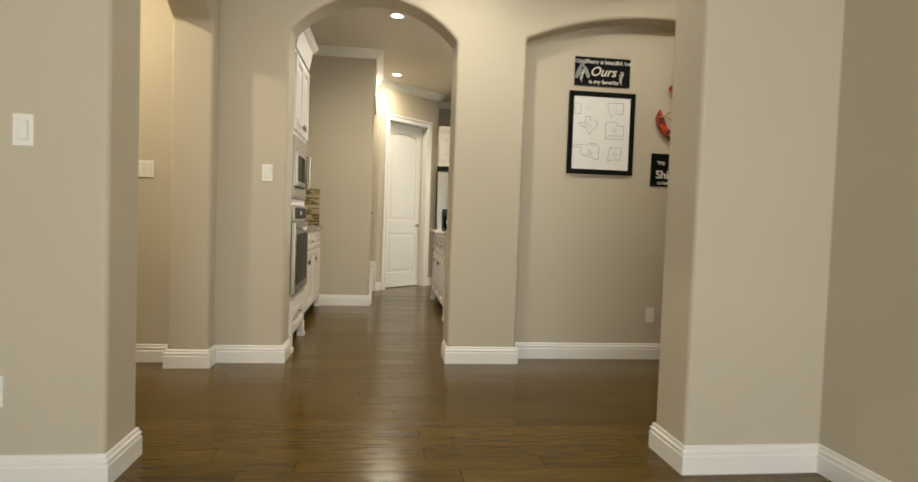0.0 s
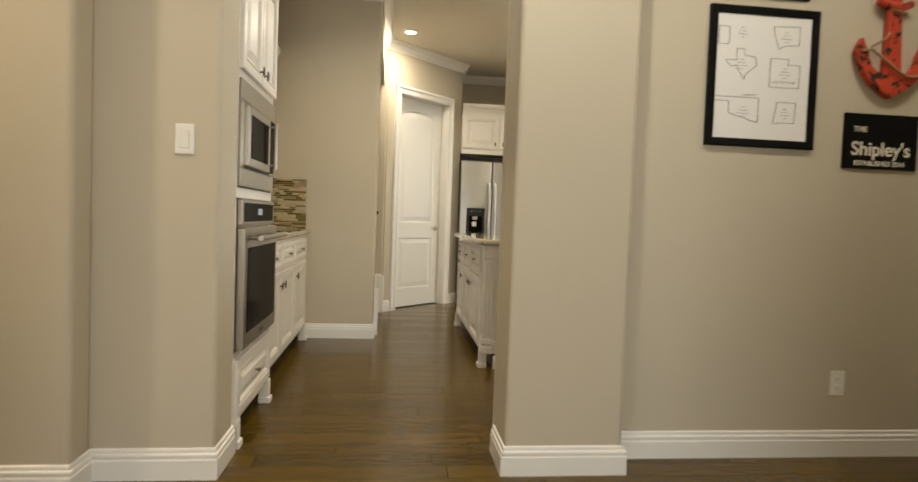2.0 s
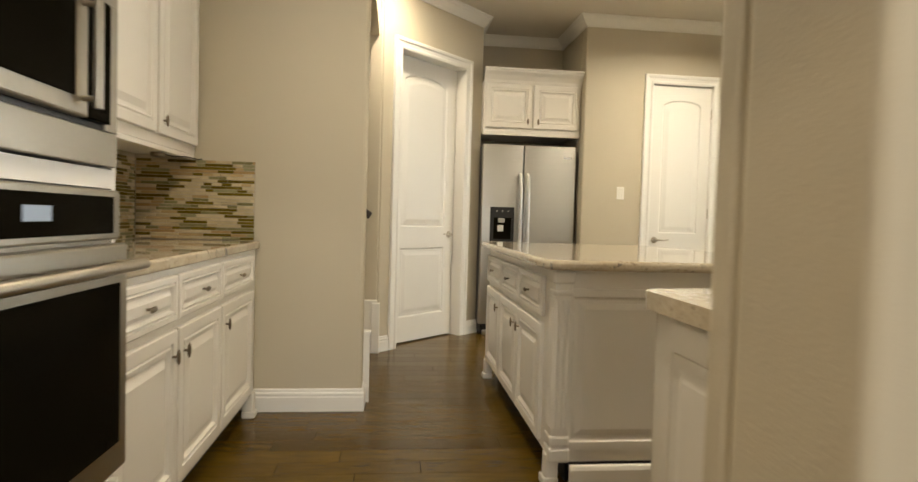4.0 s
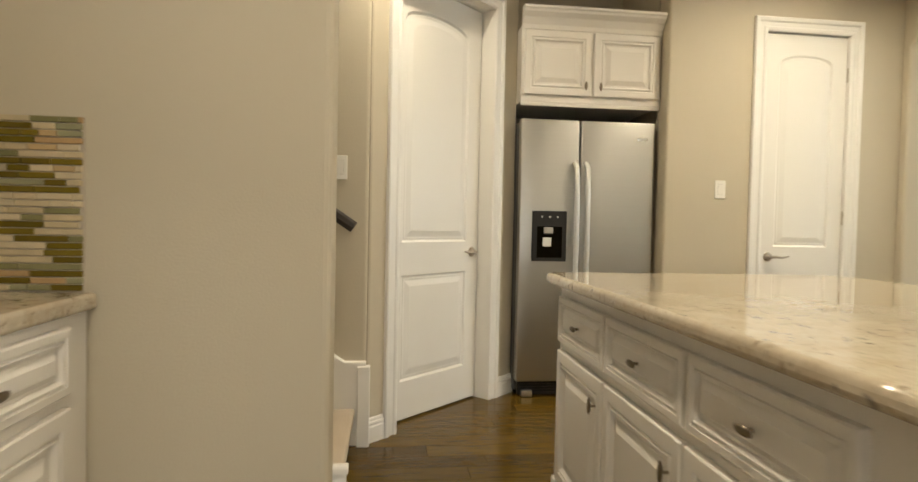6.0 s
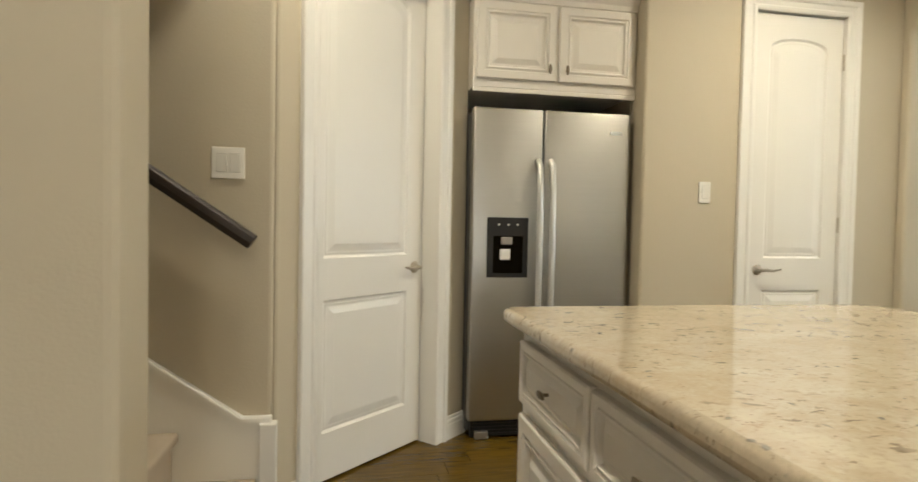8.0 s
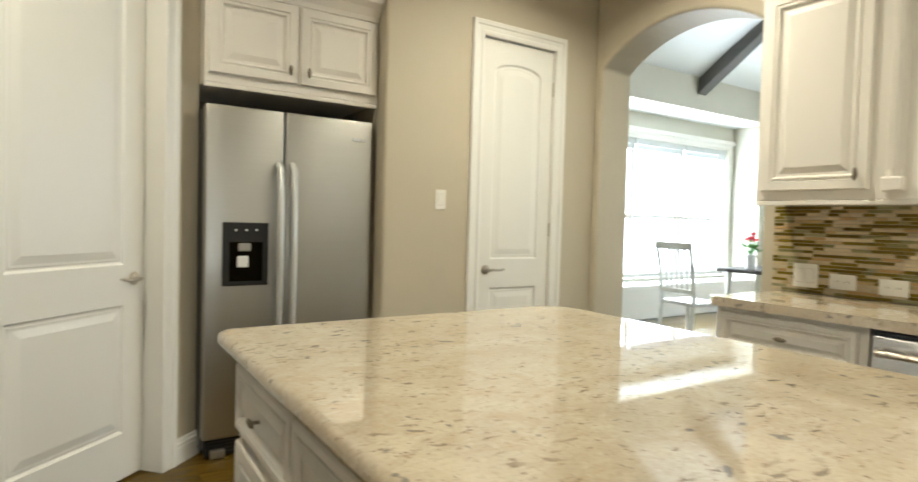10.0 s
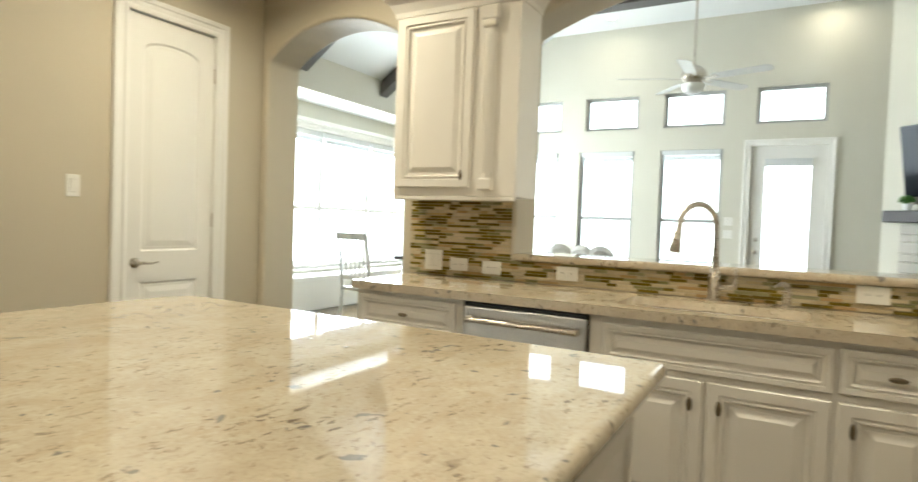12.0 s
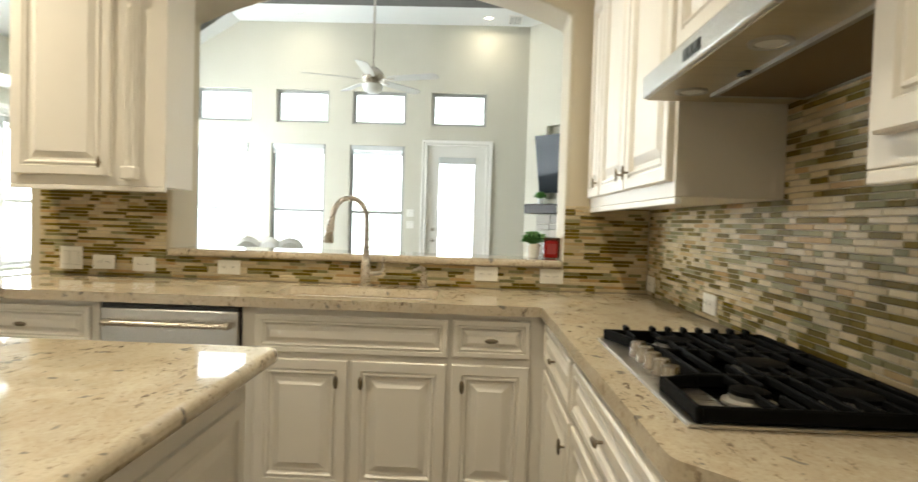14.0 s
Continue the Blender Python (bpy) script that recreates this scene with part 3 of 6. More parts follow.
structure("chimney_breast", bm, LIVING, "pale wall set across the corner with a shallow television niche", "wall")
structure("wall_living_stairside", box(3.488, LX + 0.2, LY - 0.15, LY, 0, LH), LIVING, "pale living room wall beside the fireplace", "wall")
bm = bmesh.new()
WINS = [(8.53, 9.40), (7.334, 8.178), (6.11, 6.955)]
TRANS = [(8.50, 9.36), (7.296, 8.11), (6.105, 6.93), (4.88, 5.71)]
DOOR_Y = (4.853, 5.752)
cols = [LY]
for lo_y, hi_y in sorted(WINS + [DOOR_Y]):
    box(LX, LX + 0.2, cols[-1], lo_y, 0, 2.70, bm)
    cols.append(hi_y)
box(LX, LX + 0.2, cols[-1], 11.0, 0, 2.70, bm)
for lo_y, hi_y in WINS:
    box(LX, LX + 0.2, lo_y, hi_y, 0, 0.55, bm)
    box(LX, LX + 0.2, lo_y, hi_y, 2.375, 2.70, bm)
box(LX, LX + 0.2, *DOOR_Y, 2.42, 2.70, bm)
cols = [LY]
for lo_y, hi_y in sorted(TRANS):
    box(LX, LX + 0.2, cols[-1], lo_y, 2.70, 3.205, bm)
    cols.append(hi_y)
box(LX, LX + 0.2, cols[-1], 11.0, 2.70, 3.205, bm)
box(LX, LX + 0.2, LY, 11.0, 3.205, LH, bm)
bmesh.ops.remove_doubles(bm, verts=bm.verts, dist=0.0005)
structure("wall_living_window", bm, LIVING, "tall pale sage wall with two rows of windows", "wall")
structure("wall_living_upper", box(3.34, 3.488, LY, 8.60, H + 0.1, LH), LIVING, "upper wall over the kitchen side", "wall")
structure("wall_nook_side", box(3.34, 3.488, 8.632, 10.4, 0, LH), LIVING, "pale side wall of the breakfast nook", "wall")
bm = box(3.35, 5.40, 10.4, 10.55, 0, 3.2)
box(5.40, LX, 10.4, 10.55, 2.76, 3.2, bm)
structure("wall_nook", bm, LIVING, "pale nook wall with a window bay", "wall")
structure("wall_bay_end", box(8.83, 8.98, 10.55, 11.0, 0, 2.76), LIVING, "far side wall of the window bay", "wall")
structure("wall_bay_side", box(5.25, 5.40, 10.55, 11.0, 0, 2.76), LIVING, "side wall of the window bay", "wall")
structure("ceiling_bay", box(5.25, LX, 10.55, 11.15, 2.76, 2.9), LCEIL, "white soffit of the window bay", "ceiling")
bm = box(5.25, 5.53, 11.0, 11.15, 0, 2.76)
box(8.68, LX + 0.2, 11.0, 11.15, 0, 2.76, bm)
box(5.53, 8.68, 11.0, 11.15, 0, 0.50, bm)
box(5.53, 8.68, 11.0, 11.15, 2.405, 2.76, bm)
structure("wall_bay_window", bm, LIVING, "window bay wall below and above the glass", "wall")
bm = box(3.35, LX + 0.2, LY - 0.15, 8.7, LH, LH + 0.1)
structure("ceiling_living", bm, LCEIL, "high white living room ceiling", "ceiling")
bm = prism([(8.7, LH), (8.7, LH + 0.1), (10.55, 3.22), (10.55, 3.10)], 3.35, LX + 0.2, SIDE)
structure("ceiling_vault", bm, LCEIL, "white sloped nook ceiling", "ceiling")


def beam(x0, x1, y0, y1, z0, z1, tilt_to=None):
    if tilt_to is None:
        bm2 = rbox(x0, x1, y0, y1, z0, z1, 0.01)
    else:
        bm2 = prism([(y0, z0), (y0, z1), (y1, tilt_to + (z1 - z0)), (y1, tilt_to)], x0, x1, SIDE)
    ob = part("ceiling_beam", bm2, BEAMWOOD, None, bevel=0.008)
    return tagged(ob, "dark charcoal stained timber ceiling beam", "beam", "ceiling beams")


for bx in (5.5, 7.11, 8.72):
    beam(bx - 0.09, bx + 0.09, 10.4, 8.7, 2.96, 3.16, 4.16)
beam(7.68, 7.93, LY, 8.7, 4.0, LH)

# outside
bm = bmesh.new()
for a in ((11.5, 0, -1), (11.5, 16, -1), (11.5, 16, 6), (11.5, 0, 6)), ((3, 13.5, -1), (12, 13.5, -1), (12, 13.5, 6), (3, 13.5, 6)):
    bm.faces.new([bm.verts.new(p) for p in a])
structure("backdrop", bm, OUTSIDE, "blown-out bright daylight beyond the windows", "backdrop")
bm = bmesh.new()
bm.faces.new([bm.verts.new(p) for p in ((-200, -200, -0.25), (200, -200, -0.25), (200, 200, -0.25), (-200, 200, -0.25))])
structure("ground", bm, material("pale_patio_concrete", (0.42, 0.40, 0.37), 0.9, bump=0.3, vary=0.15), "pale concrete ground outside", "ground")
bm = box(-3.7, 9.5, -3.05, 11.15, -0.2, -0.02)
structure("subfloor", bm, SUBFLOOR, "dark subfloor seen in the plank gaps", "floor")


# ---- trim ----
BASE = [(0, 0), (0.017, 0), (0.017, 0.0773), (0.013, 0.0823), (0.013, 0.089), (0.016, 0.0924), (0.014, 0.1008), (0.008, 0.1042), (0.008, 0.1126), (0.006, 0.1193), (0, 0.1218)]
CROWN = [(0, 0), (0, -0.095), (0.010, -0.095), (0.013, -0.084), (0.032, -0.066), (0.050, -0.038), (0.062, -0.028), (0.068, -0.014), (0.080, -0.010), (0.080, 0)]


def baseboard(path):
    return structure("baseboard", sweep(path, BASE), TRIM, "white moulded baseboard along the wall", "baseboard")


# the room lies to the left of each path
baseboard([(-1.222, 2.20), (-1.097, 2.20), (-1.097, 1.92), (-2.6, 1.92), (-2.6, -2.9)])
baseboard([(2.95, 2.20), (1.20, 2.20), (1.20, 1.92), (1.82, 1.92), (1.82, -2.9)][::-1])
baseboard([(-0.765, 4.04), (-0.765, 3.79), (-1.222, 3.79), (-1.222, 3.643), (-1.482, 3.643), (-1.482, 3.80), (-1.82, 3.80)])
baseboard([(2.95, 2.20), (2.95, 3.79), (2.90, 3.79), (2.90, NY), (0.887, NY), (0.887, 3.79), (0.385, 3.79), (0.385, 4.04)])
baseboard([(-0.25, 6.60), (-0.25, 6.46), (-0.83, 6.46)])
D0, D1, D2 = DIAG @ Vector((0.105, 0, 0)), DIAG @ Vector((1.072, 0, 0)), DIAG @ Vector((1.235, 0, 0))
baseboard([(D0.x, D0.y), (-0.205, 7.857)])
baseboard([(D2.x, D2.y), (D1.x, D1.y)])
baseboard([(2.155, 8.482), (1.597, 8.482), (1.597, 8.62)])
baseboard([(XW, 8.42), (XW, 8.482), (2.91, 8.482)])
structure("crown_trim", sweep([(-1.43, 4.04), (0.385, 4.04), (0.385, YR), (XW, YR), (XW, 8.482), (1.597, 8.482), (1.597, 9.25), (0.684, 9.25), (0.684, 8.70), (-0.205, 7.857), (-0.24, 7.80), (-0.24, 6.46), (-1.43, 6.46)],
                              [(o, H + d) for o, d in CROWN], closed=True), TRIM, "white crown moulding round the kitchen ceiling", "trim")

CASING = [(0, 0), (0, 0.012), (0.010, 0.017), (0.022, 0.017), (0.030, 0.011), (0.055, 0.014), (0.062, 0.022), (0.082, 0.024), (0.088, 0.020), (0.088, 0)]


def interior_door(name, m, w, h, label, knob_side=1, lever=True, casing=True, hinges=True, recess=0.09, thick=0.14):
    """Two-panel door with an arched upper panel in a cased opening; m: x along the wall, -y into the room."""
    ob = tagged(new(name), label, "door", kind="structure")
    ob.matrix_world = m
    face = Matrix(((1, 0, 0, 0), (0, 0, -1, 0), (0, 1, 0, 0), (0, 0, 0, 1)))
    gap = 0.006
    jm = bmesh.new()
    box(-0.02, 0, 0.0, thick, 0, h + 0.02, jm)
    box(w, w + 0.02, 0.0, thick, 0, h + 0.02, jm)
    box(0, w, 0.0, thick, h, h + 0.02, jm)
    st = recess + 0.04
    box(0, 0.012, st, st + 0.03, 0, h, jm)
    box(w - 0.012, w, st, st + 0.03, 0, h, jm)
    part("jamb", jm, TRIM, ob)
    if casing:
        cs = sweep([(0, 0), (0, h), (w, h), (w, 0)], CASING, face)
        part("casing", cs, TRIM, ob, "white fluted door casing")
    y0 = recess
    sl = bmesh.new()
    x0, x1, z0, z1 = gap, w - gap, 0.012, h - gap
    stile, low, lock0, lock1, top = 0.115 if w > 0.7 else 0.095, 0.22, 0.80, 0.98, 0.13
    rise = 0.075 if w > 0.7 else 0.06
    box(x0, x0 + stile, y0, y0 + 0.035, z0, z1, sl)
    box(x1 - stile, x1, y0, y0 + 0.035, z0, z1, sl)
    box(x0 + stile, x1 - stile, y0, y0 + 0.035, z0, low, sl)
    box(x0 + stile, x1 - stile, y0, y0 + 0.035, lock0, lock1, sl)
    up = arched(x0 + stile, x1 - stile, lock1, z1 - top, rise)
    pts = up(0)
    arch_pts = pts[2:]
    prism([(x1 - stile, z1), (x0 + stile, z1)] + arch_pts[::-1], -(y0 + 0.035), -y0, face, sl)
    slab = part("door_slab", sl, TRIM, ob)
    prof = [(0, 0.0), (0.010, -0.010), (0.016, -0.010), (0.020, -0.008), (0.030, -0.008), (0.062, -0.0015)]
    prof = [(i, d - y0) for i, d in prof]
    part("panel", rings(rect(x0 + stile, x1 - stile, low, lock0), prof, face, bmesh.new(), False), TRIM, slab)
    part("panel", rings(up, prof, face, bmesh.new(), False), TRIM, slab)
    kx = w - 0.065 if knob_side > 0 else 0.065
    km = face @ Matrix.Translation((kx, 0.915, -y0))
    kb = lathe([(0.030, 0), (0.030, 0.004), (0.024, 0.010), (0.010, 0.014), (0.010, 0.040)], 20, None, km)
    if lever:
        d = -1 if knob_side > 0 else 1
        tube([km @ Vector(p) for p in ((0, 0, 0.040), (d * 0.03, 0.002, 0.046), (d * 0.07, -0.003, 0.048), (d * 0.105, 0.004, 0.046), (d * 0.118, 0.006, 0.046))], [0.010, 0.009, 0.0075, 0.006, 0.004], 10, kb)
    else:
        lathe([(0.010, 0.035), (0.022, 0.042), (0.028, 0.056), (0.024, 0.068), (0.010, 0.073)], 20, kb, km)
    part("door_handle", kb, NICKEL, slab, "satin nickel door handle", smooth=True)
    if hinges:
        hx = 0.0 if knob_side > 0 else w
        for hz in (0.25, h * 0.5, h - 0.25):
            part("hinge", tube([(hx, y0 - 0.006, hz - 0.045), (hx, y0 - 0.006, hz + 0.045)], 0.007, 8), NICKEL, ob, "satin nickel hinge")
    return ob


interior_door("door_1", DIAG @ Matrix.Translation((0.196, 0, 0)), 0.785, 2.39, "white two-panel arched pantry door, closed", 1, True, hinges=False, recess=0.095)
interior_door("door_2", Matrix.Translation((2.245, 8.482, 0)), 0.573, 2.345, "narrow white two-panel arched closet door, closed", -1, True, recess=0.012)
interior_door("door_3", Matrix.Translation((-2.662, 3.80, 0)), 0.73, 2.40, "white panelled vestibule door with a round knob, closed", 1, False, recess=0.05)

# stairs
stairs = thing("staircase", "carpeted stairs with white risers and skirting, climbing beside the kitchen", "staircase", kind="structure")
for i in range(9):
    xs = -0.28 - 0.27 * i
    part("tread", rbox(xs - 0.29, xs + 0.02, 6.625, 7.825, 0.185 * i + 0.145, 0.185 * (i + 1), 0.012), CARPET, stairs, "beige carpeted tread")
    part("riser", box(xs - 0.27, xs - 0.005, 6.625, 7.825, 0.0, 0.185 * i + 0.146), CARPET, stairs)
sk = [(-0.215, 0.0), (-0.215, 0.39), (-0.32, 0.39), (-2.8, 0.39 + 2.48 * 0.685), (-2.8, 0.0)]
for y0, y1 in ((6.602, 6.622), (7.828, 7.848)):
    part("skirting", prism(sk, y0, y1, UP), TRIM, stairs, "white sloping stair skirting")
    part("cap_moulding", sweep([(-2.8, 0.39 + 2.48 * 0.685), (-0.32, 0.39), (-0.21, 0.39)], [(0, y0 - 0.006), (0.016, y0 - 0.006), (0.022, y0 - 0.002), (0.022, y1), (0, y1)], UP), TRIM, stairs)
part("newel_block", rbox(-0.25, -0.190, 7.80, 7.853, 0.0, 0.39, 0.004), TRIM, stairs)
rail = thing("handrail", "dark stained wooden handrail on brackets along the stairs", "handrail")
r0, r1 = Vector((-0.275, 7.78, 1.06)), Vector((-2.4, 7.78, 1.06 + 2.125 * 0.68))
ax = (r1 - r0).normalized()
RM = Matrix.Translation(r0) @ Matrix((ax, Vector((0, 1, 0)), ax.cross(Vector((0, 1, 0))) * -1)).transposed().to_4x4()
bm = prism([(-0.024, -0.026), (0.024, -0.026), (0.030, -0.005), (0.027, 0.018), (0.012, 0.028), (-0.012, 0.028), (-0.027, 0.018), (-0.030, -0.005)], 0, (r1 - r0).length,
           RM @ Matrix(((0, 0, 1, 0), (1, 0, 0, 0), (0, 1, 0, 0), (0, 0, 0, 1))))
part("rail", bm, DARKWOOD, rail, bevel=0.003)
for f in (0.25, 0.75):
    p = r0 + (r1 - r0) * f
    part("bracket", tube([(p.x, 7.85, p.z - 0.09), (p.x, 7.80, p.z - 0.09), (p.x, 7.78, p.z - 0.03)], 0.007, 8), BRONZE, rail, "metal rail bracket")


# ---- kitchen cabinets ----
def base_cabinet(x, y, way, width, units, depth=0.60, label="", ends=(False, False), toe=0.10):
    """One base unit: body, drawer front, doors; local x 0..width, fronts at y = 0 facing -y."""
    ob = thing("base_cabinet", label or "cream raised-panel base cabinet with pewter knobs under the granite counter", "cabinet", group="base cabinets")
    part("body", box(0.0, width, 0.0, depth, toe, 0.868), CABINET, ob)
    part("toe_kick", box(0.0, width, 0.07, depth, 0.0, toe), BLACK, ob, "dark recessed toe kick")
    for u in units:
        kind, a, b = u[0], u[1], u[2]
        g = 0.008
        if kind == "drawer":
            front("drawer_front", ob, a + g, b - g, 0.695, 0.845, ((a + b) / 2, 0.768), True, False)
        elif kind == "false":
            front("false_front", ob, a + g, b - g, 0.69, 0.84, None, True)
        elif kind == "door":
            kx = b - 0.05 if u[3] > 0 else a + 0.05
            front("cabinet_door", ob, a + g, b - g, 0.135, 0.665, (kx, 0.58))
        elif kind == "deep":
            front("drawer_front", ob, a + g, b - g, u[3], u[4], ((a + b) / 2, (u[3] + u[4]) / 2), u[4] - u[3] < 0.2, False)
    put_facing(ob, x, y, 0, way)
    return ob


def upper_cabinet(x, y, way, width, doors, z0, z1, depth=0.33, label="", crown_ends=(0.0, 0.0), column=None, crown=True):
    ob = thing("wall_cabinet", label or "cream raised-panel wall cabinet with crown moulding", "cabinet", group="wall cabinets")
    part("body", rbox(0.0, width, 0.0, depth, z0, z1, 0.003), CABINET, ob)
    for a, b, s in doors:
        kx = b - 0.045 if s > 0 else a + 0.045
        front("cabinet_door", ob, a + 0.006, b - 0.006, z0 + 0.045, z1 - 0.03, (kx, z0 + 0.105))
    if crown:
        lo, hi = -crown_ends[0], width + crown_ends[1]
        prof = [(0, z1 - 0.02), (0.008, z1 - 0.02), (0.012, z1 + 0.005), (0.035, z1 + 0.045), (0.062, z1 + 0.07), (0.066, z1 + 0.085), (0.075, z1 + 0.09), (0.075, z1 + 0.105), (0, z1 + 0.105)]
        path = [(width, depth)] * (1 if crown_ends[1] else 0) + [(width, 0), (0, 0)] + [(0, depth)] * (1 if crown_ends[0] else 0)
        part("crown", sweep(path, prof), CABINET, ob, "cream crown moulding")
    part("light_rail", rbox(0.0, width, 0.0, 0.02, z0 - 0.022, z0, 0.004), CABINET, ob)
    if column is not None:
        mid = (column[0] + column[1]) / 2
        pil = part("pilaster", tube([(mid, 0.004, z0 + 0.09), (mid, 0.004, z1 - 0.13)], 0.030, 16), CABINET, ob, "slender fluted pilaster", smooth=True)
        for k in range(-2, 3):
            a = radians(-90 + 30 * k)
            part("flute", tube([(mid + 0.030 * math.cos(a), 0.004 + 0.030 * math.sin(a), z0 + 0.12), (mid + 0.030 * math.cos(a), 0.004 + 0.030 * math.sin(a), z1 - 0.17)], 0.0055, 6), CABINET, pil, smooth=True)
        part("plinth", rbox(mid - 0.040, mid + 0.040, -0.032, 0.0, z0 + 0.03, z0 + 0.09, 0.008), CABINET, pil)
        part("capital", rbox(mid - 0.042, mid + 0.042, -0.036, 0.0, z1 - 0.14, z1 - 0.10, 0.014, 3), CABINET, pil)
        part("abacus", rbox(mid - 0.046, mid + 0.046, -0.032, 0.0, z1 - 0.10, z1 - 0.03, 0.008), CABINET, pil)
    put_facing(ob, x, y, 0, way)
    return ob


def foot(parent, x, y):
    bm2 = rbox(x - 0.035, x + 0.035, y - 0.035, y + 0.03, 0.0, 0.035, 0.006)
    rbox(x - 0.026, x + 0.026, y - 0.026, y + 0.03, 0.03, 0.13, 0.008, 2, bm2)
    part("bracket_foot", bm2, CABINET, parent)


# oven side: +x facing, local x runs along +y
LF = -0.82
base_cabinet(LF, 4.785, "+x", 0.512, [("drawer", 0, 0.512), ("door", 0, 0.512, 1)], 0.61)
base_cabinet(LF, 5.297, "+x", 0.503, [("drawer", 0, 0.503), ("door", 0, 0.503, -1)], 0.61)
c = base_cabinet(LF, 5.80, "+x", 0.655, [("drawer", 0, 0.56), ("door", 0, 0.56, -1)], 0.61)
foot(c, 0.57, 0.0)
upper_cabinet(-1.13, 4.785, "+x", 1.67, [(0.0, 0.615, 1), (0.625, 1.13, -1), (1.15, 1.66, -1)], 1.345, 2.26, 0.30, crown_ends=(0, 0.0))

tower = thing("oven_cabinet", "tall cream cabinet holding a microwave and a wall oven", "cabinet")
TW = 0.72
bm = box(0.0, 0.02, 0.0, 0.65, 0.10, 2.25)
box(TW - 0.02, TW, 0.0, 0.65, 0.10, 2.25, bm)
box(0.02, TW - 0.02, 0.60, 0.65, 0.10, 2.25, bm)
box(0.02, TW - 0.02, 0.0, 0.60, 0.10, 0.425, bm)
box(0.02, TW - 0.02, 0.0, 0.60, 1.105, 1.15, bm)
box(0.02, TW - 0.02, 0.0, 0.60, 1.625, 2.25, bm)
part("body", bm, CABINET, tower)
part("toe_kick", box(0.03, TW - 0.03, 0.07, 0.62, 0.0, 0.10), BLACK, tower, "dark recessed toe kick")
front("cabinet_door", tower, 0.012, TW / 2 - 0.003, 1.66, 2.22, (TW / 2 - 0.045, 1.715))
front("cabinet_door", tower, TW / 2 + 0.003, TW - 0.012, 1.66, 2.22, (TW / 2 + 0.045, 1.715))
front("drawer_front", tower, 0.012, TW - 0.012, 0.135, 0.395, (TW / 2, 0.265), False, False)
foot(tower, 0.04, 0.0)
foot(tower, TW - 0.04, 0.0)
TC = [(0, 2.34), (0.008, 2.34), (0.012, 2.255), (0.035, 2.405), (0.062, 2.43), (0.066, 2.445), (0.075, 2.45), (0.075, 2.465), (0, 2.465)]
part("crown", sweep([(TW, 0.64), (TW, 0), (0, 0)], TC), CABINET, tower, "cream crown moulding")
put_facing(tower, -0.775, 4.062, 0, "+x")

oven = thing("wall_oven", "stainless steel wall oven with a dark glass door", "oven")
part("housing", box(0.03, TW - 0.03, 0.0, 0.58, 0.432, 1.098), OVENSTEEL, oven)
part("control_panel", rbox(0.022, TW - 0.022, -0.022, 0.0, 0.985, 1.10, 0.005), OVENSTEEL, oven)
part("display", rbox(0.06, TW - 0.06, -0.0245, -0.02, 1.0, 1.085, 0.001), GLASSBLACK, oven, "black control glass")
door = part("oven_door", rbox(0.022, TW - 0.022, -0.04, -0.002, 0.435, 0.975, 0.006), OVENSTEEL, oven)
part("window", rbox(0.065, TW - 0.065, -0.043, -0.038, 0.505, 0.885, 0.002), GLASSBLACK, door, "dark oven glass")
bm = tube([(0.06, -0.095, 0.93), (TW - 0.06, -0.095, 0.93)], 0.013, 12)
for hx in (0.075, TW - 0.075):
    tube([(hx, -0.095, 0.93), (hx, -0.038, 0.93)], 0.009, 8, bm)
part("handle", bm, OVENSTEEL, door, smooth=True)
part("badge", rbox(TW / 2 - 0.04, TW / 2 + 0.04, -0.042, -0.039, 0.462, 0.476, 0.001), BLACK, door)
part("clock", rbox(TW / 2 - 0.045, TW / 2 + 0.045, -0.0255, -0.024, 1.03, 1.06, 0.0004), glow("oven_clock_display", (0.30, 0.36, 0.45), 0.15), oven, "lit clock display")
put_facing(oven, -0.775, 4.062, 0, "+x")

mw = thing("microwave", "built-in stainless steel microwave with a trim kit", "microwave")
part("housing", box(0.04, TW - 0.04, 0.0, 0.45, 1.158, 1.618), OVENSTEEL, mw)
bm = bmesh.new()
rbox(0.018, TW - 0.018, -0.012, -0.001, 1.53, 1.622, 0.003, 2, bm)
rbox(0.018, TW - 0.018, -0.012, -0.001, 1.155, 1.235, 0.003, 2, bm)
rbox(0.018, 0.075, -0.012, -0.001, 1.235, 1.53, 0.003, 2, bm)
rbox(TW - 0.075, TW - 0.018, -0.012, -0.001, 1.235, 1.53, 0.003, 2, bm)
part("trim_kit", bm, OVENSTEEL, mw)
part("surround", box(0.075, TW - 0.075, -0.004, 0.0, 1.235, 1.53), BLACK, mw, "black gap round the microwave")
d = part("door", rbox(0.085, TW - 0.19, -0.030, -0.004, 1.248, 1.518, 0.005), OVENSTEEL, mw)
part("window", rbox(0.125, TW - 0.245, -0.033, -0.029, 1.285, 1.48, 0.002), GLASSBLACK, d, "dark microwave glass")
bm = tube([(TW - 0.215, -0.062, 1.265), (TW - 0.215, -0.062, 1.50)], 0.009, 10)
for hz in (1.285, 1.48):
    tube([(TW - 0.215, -0.062, hz), (TW - 0.215, -0.028, hz)], 0.006, 8, bm)
part("handle", bm, OVENSTEEL, d, smooth=True)
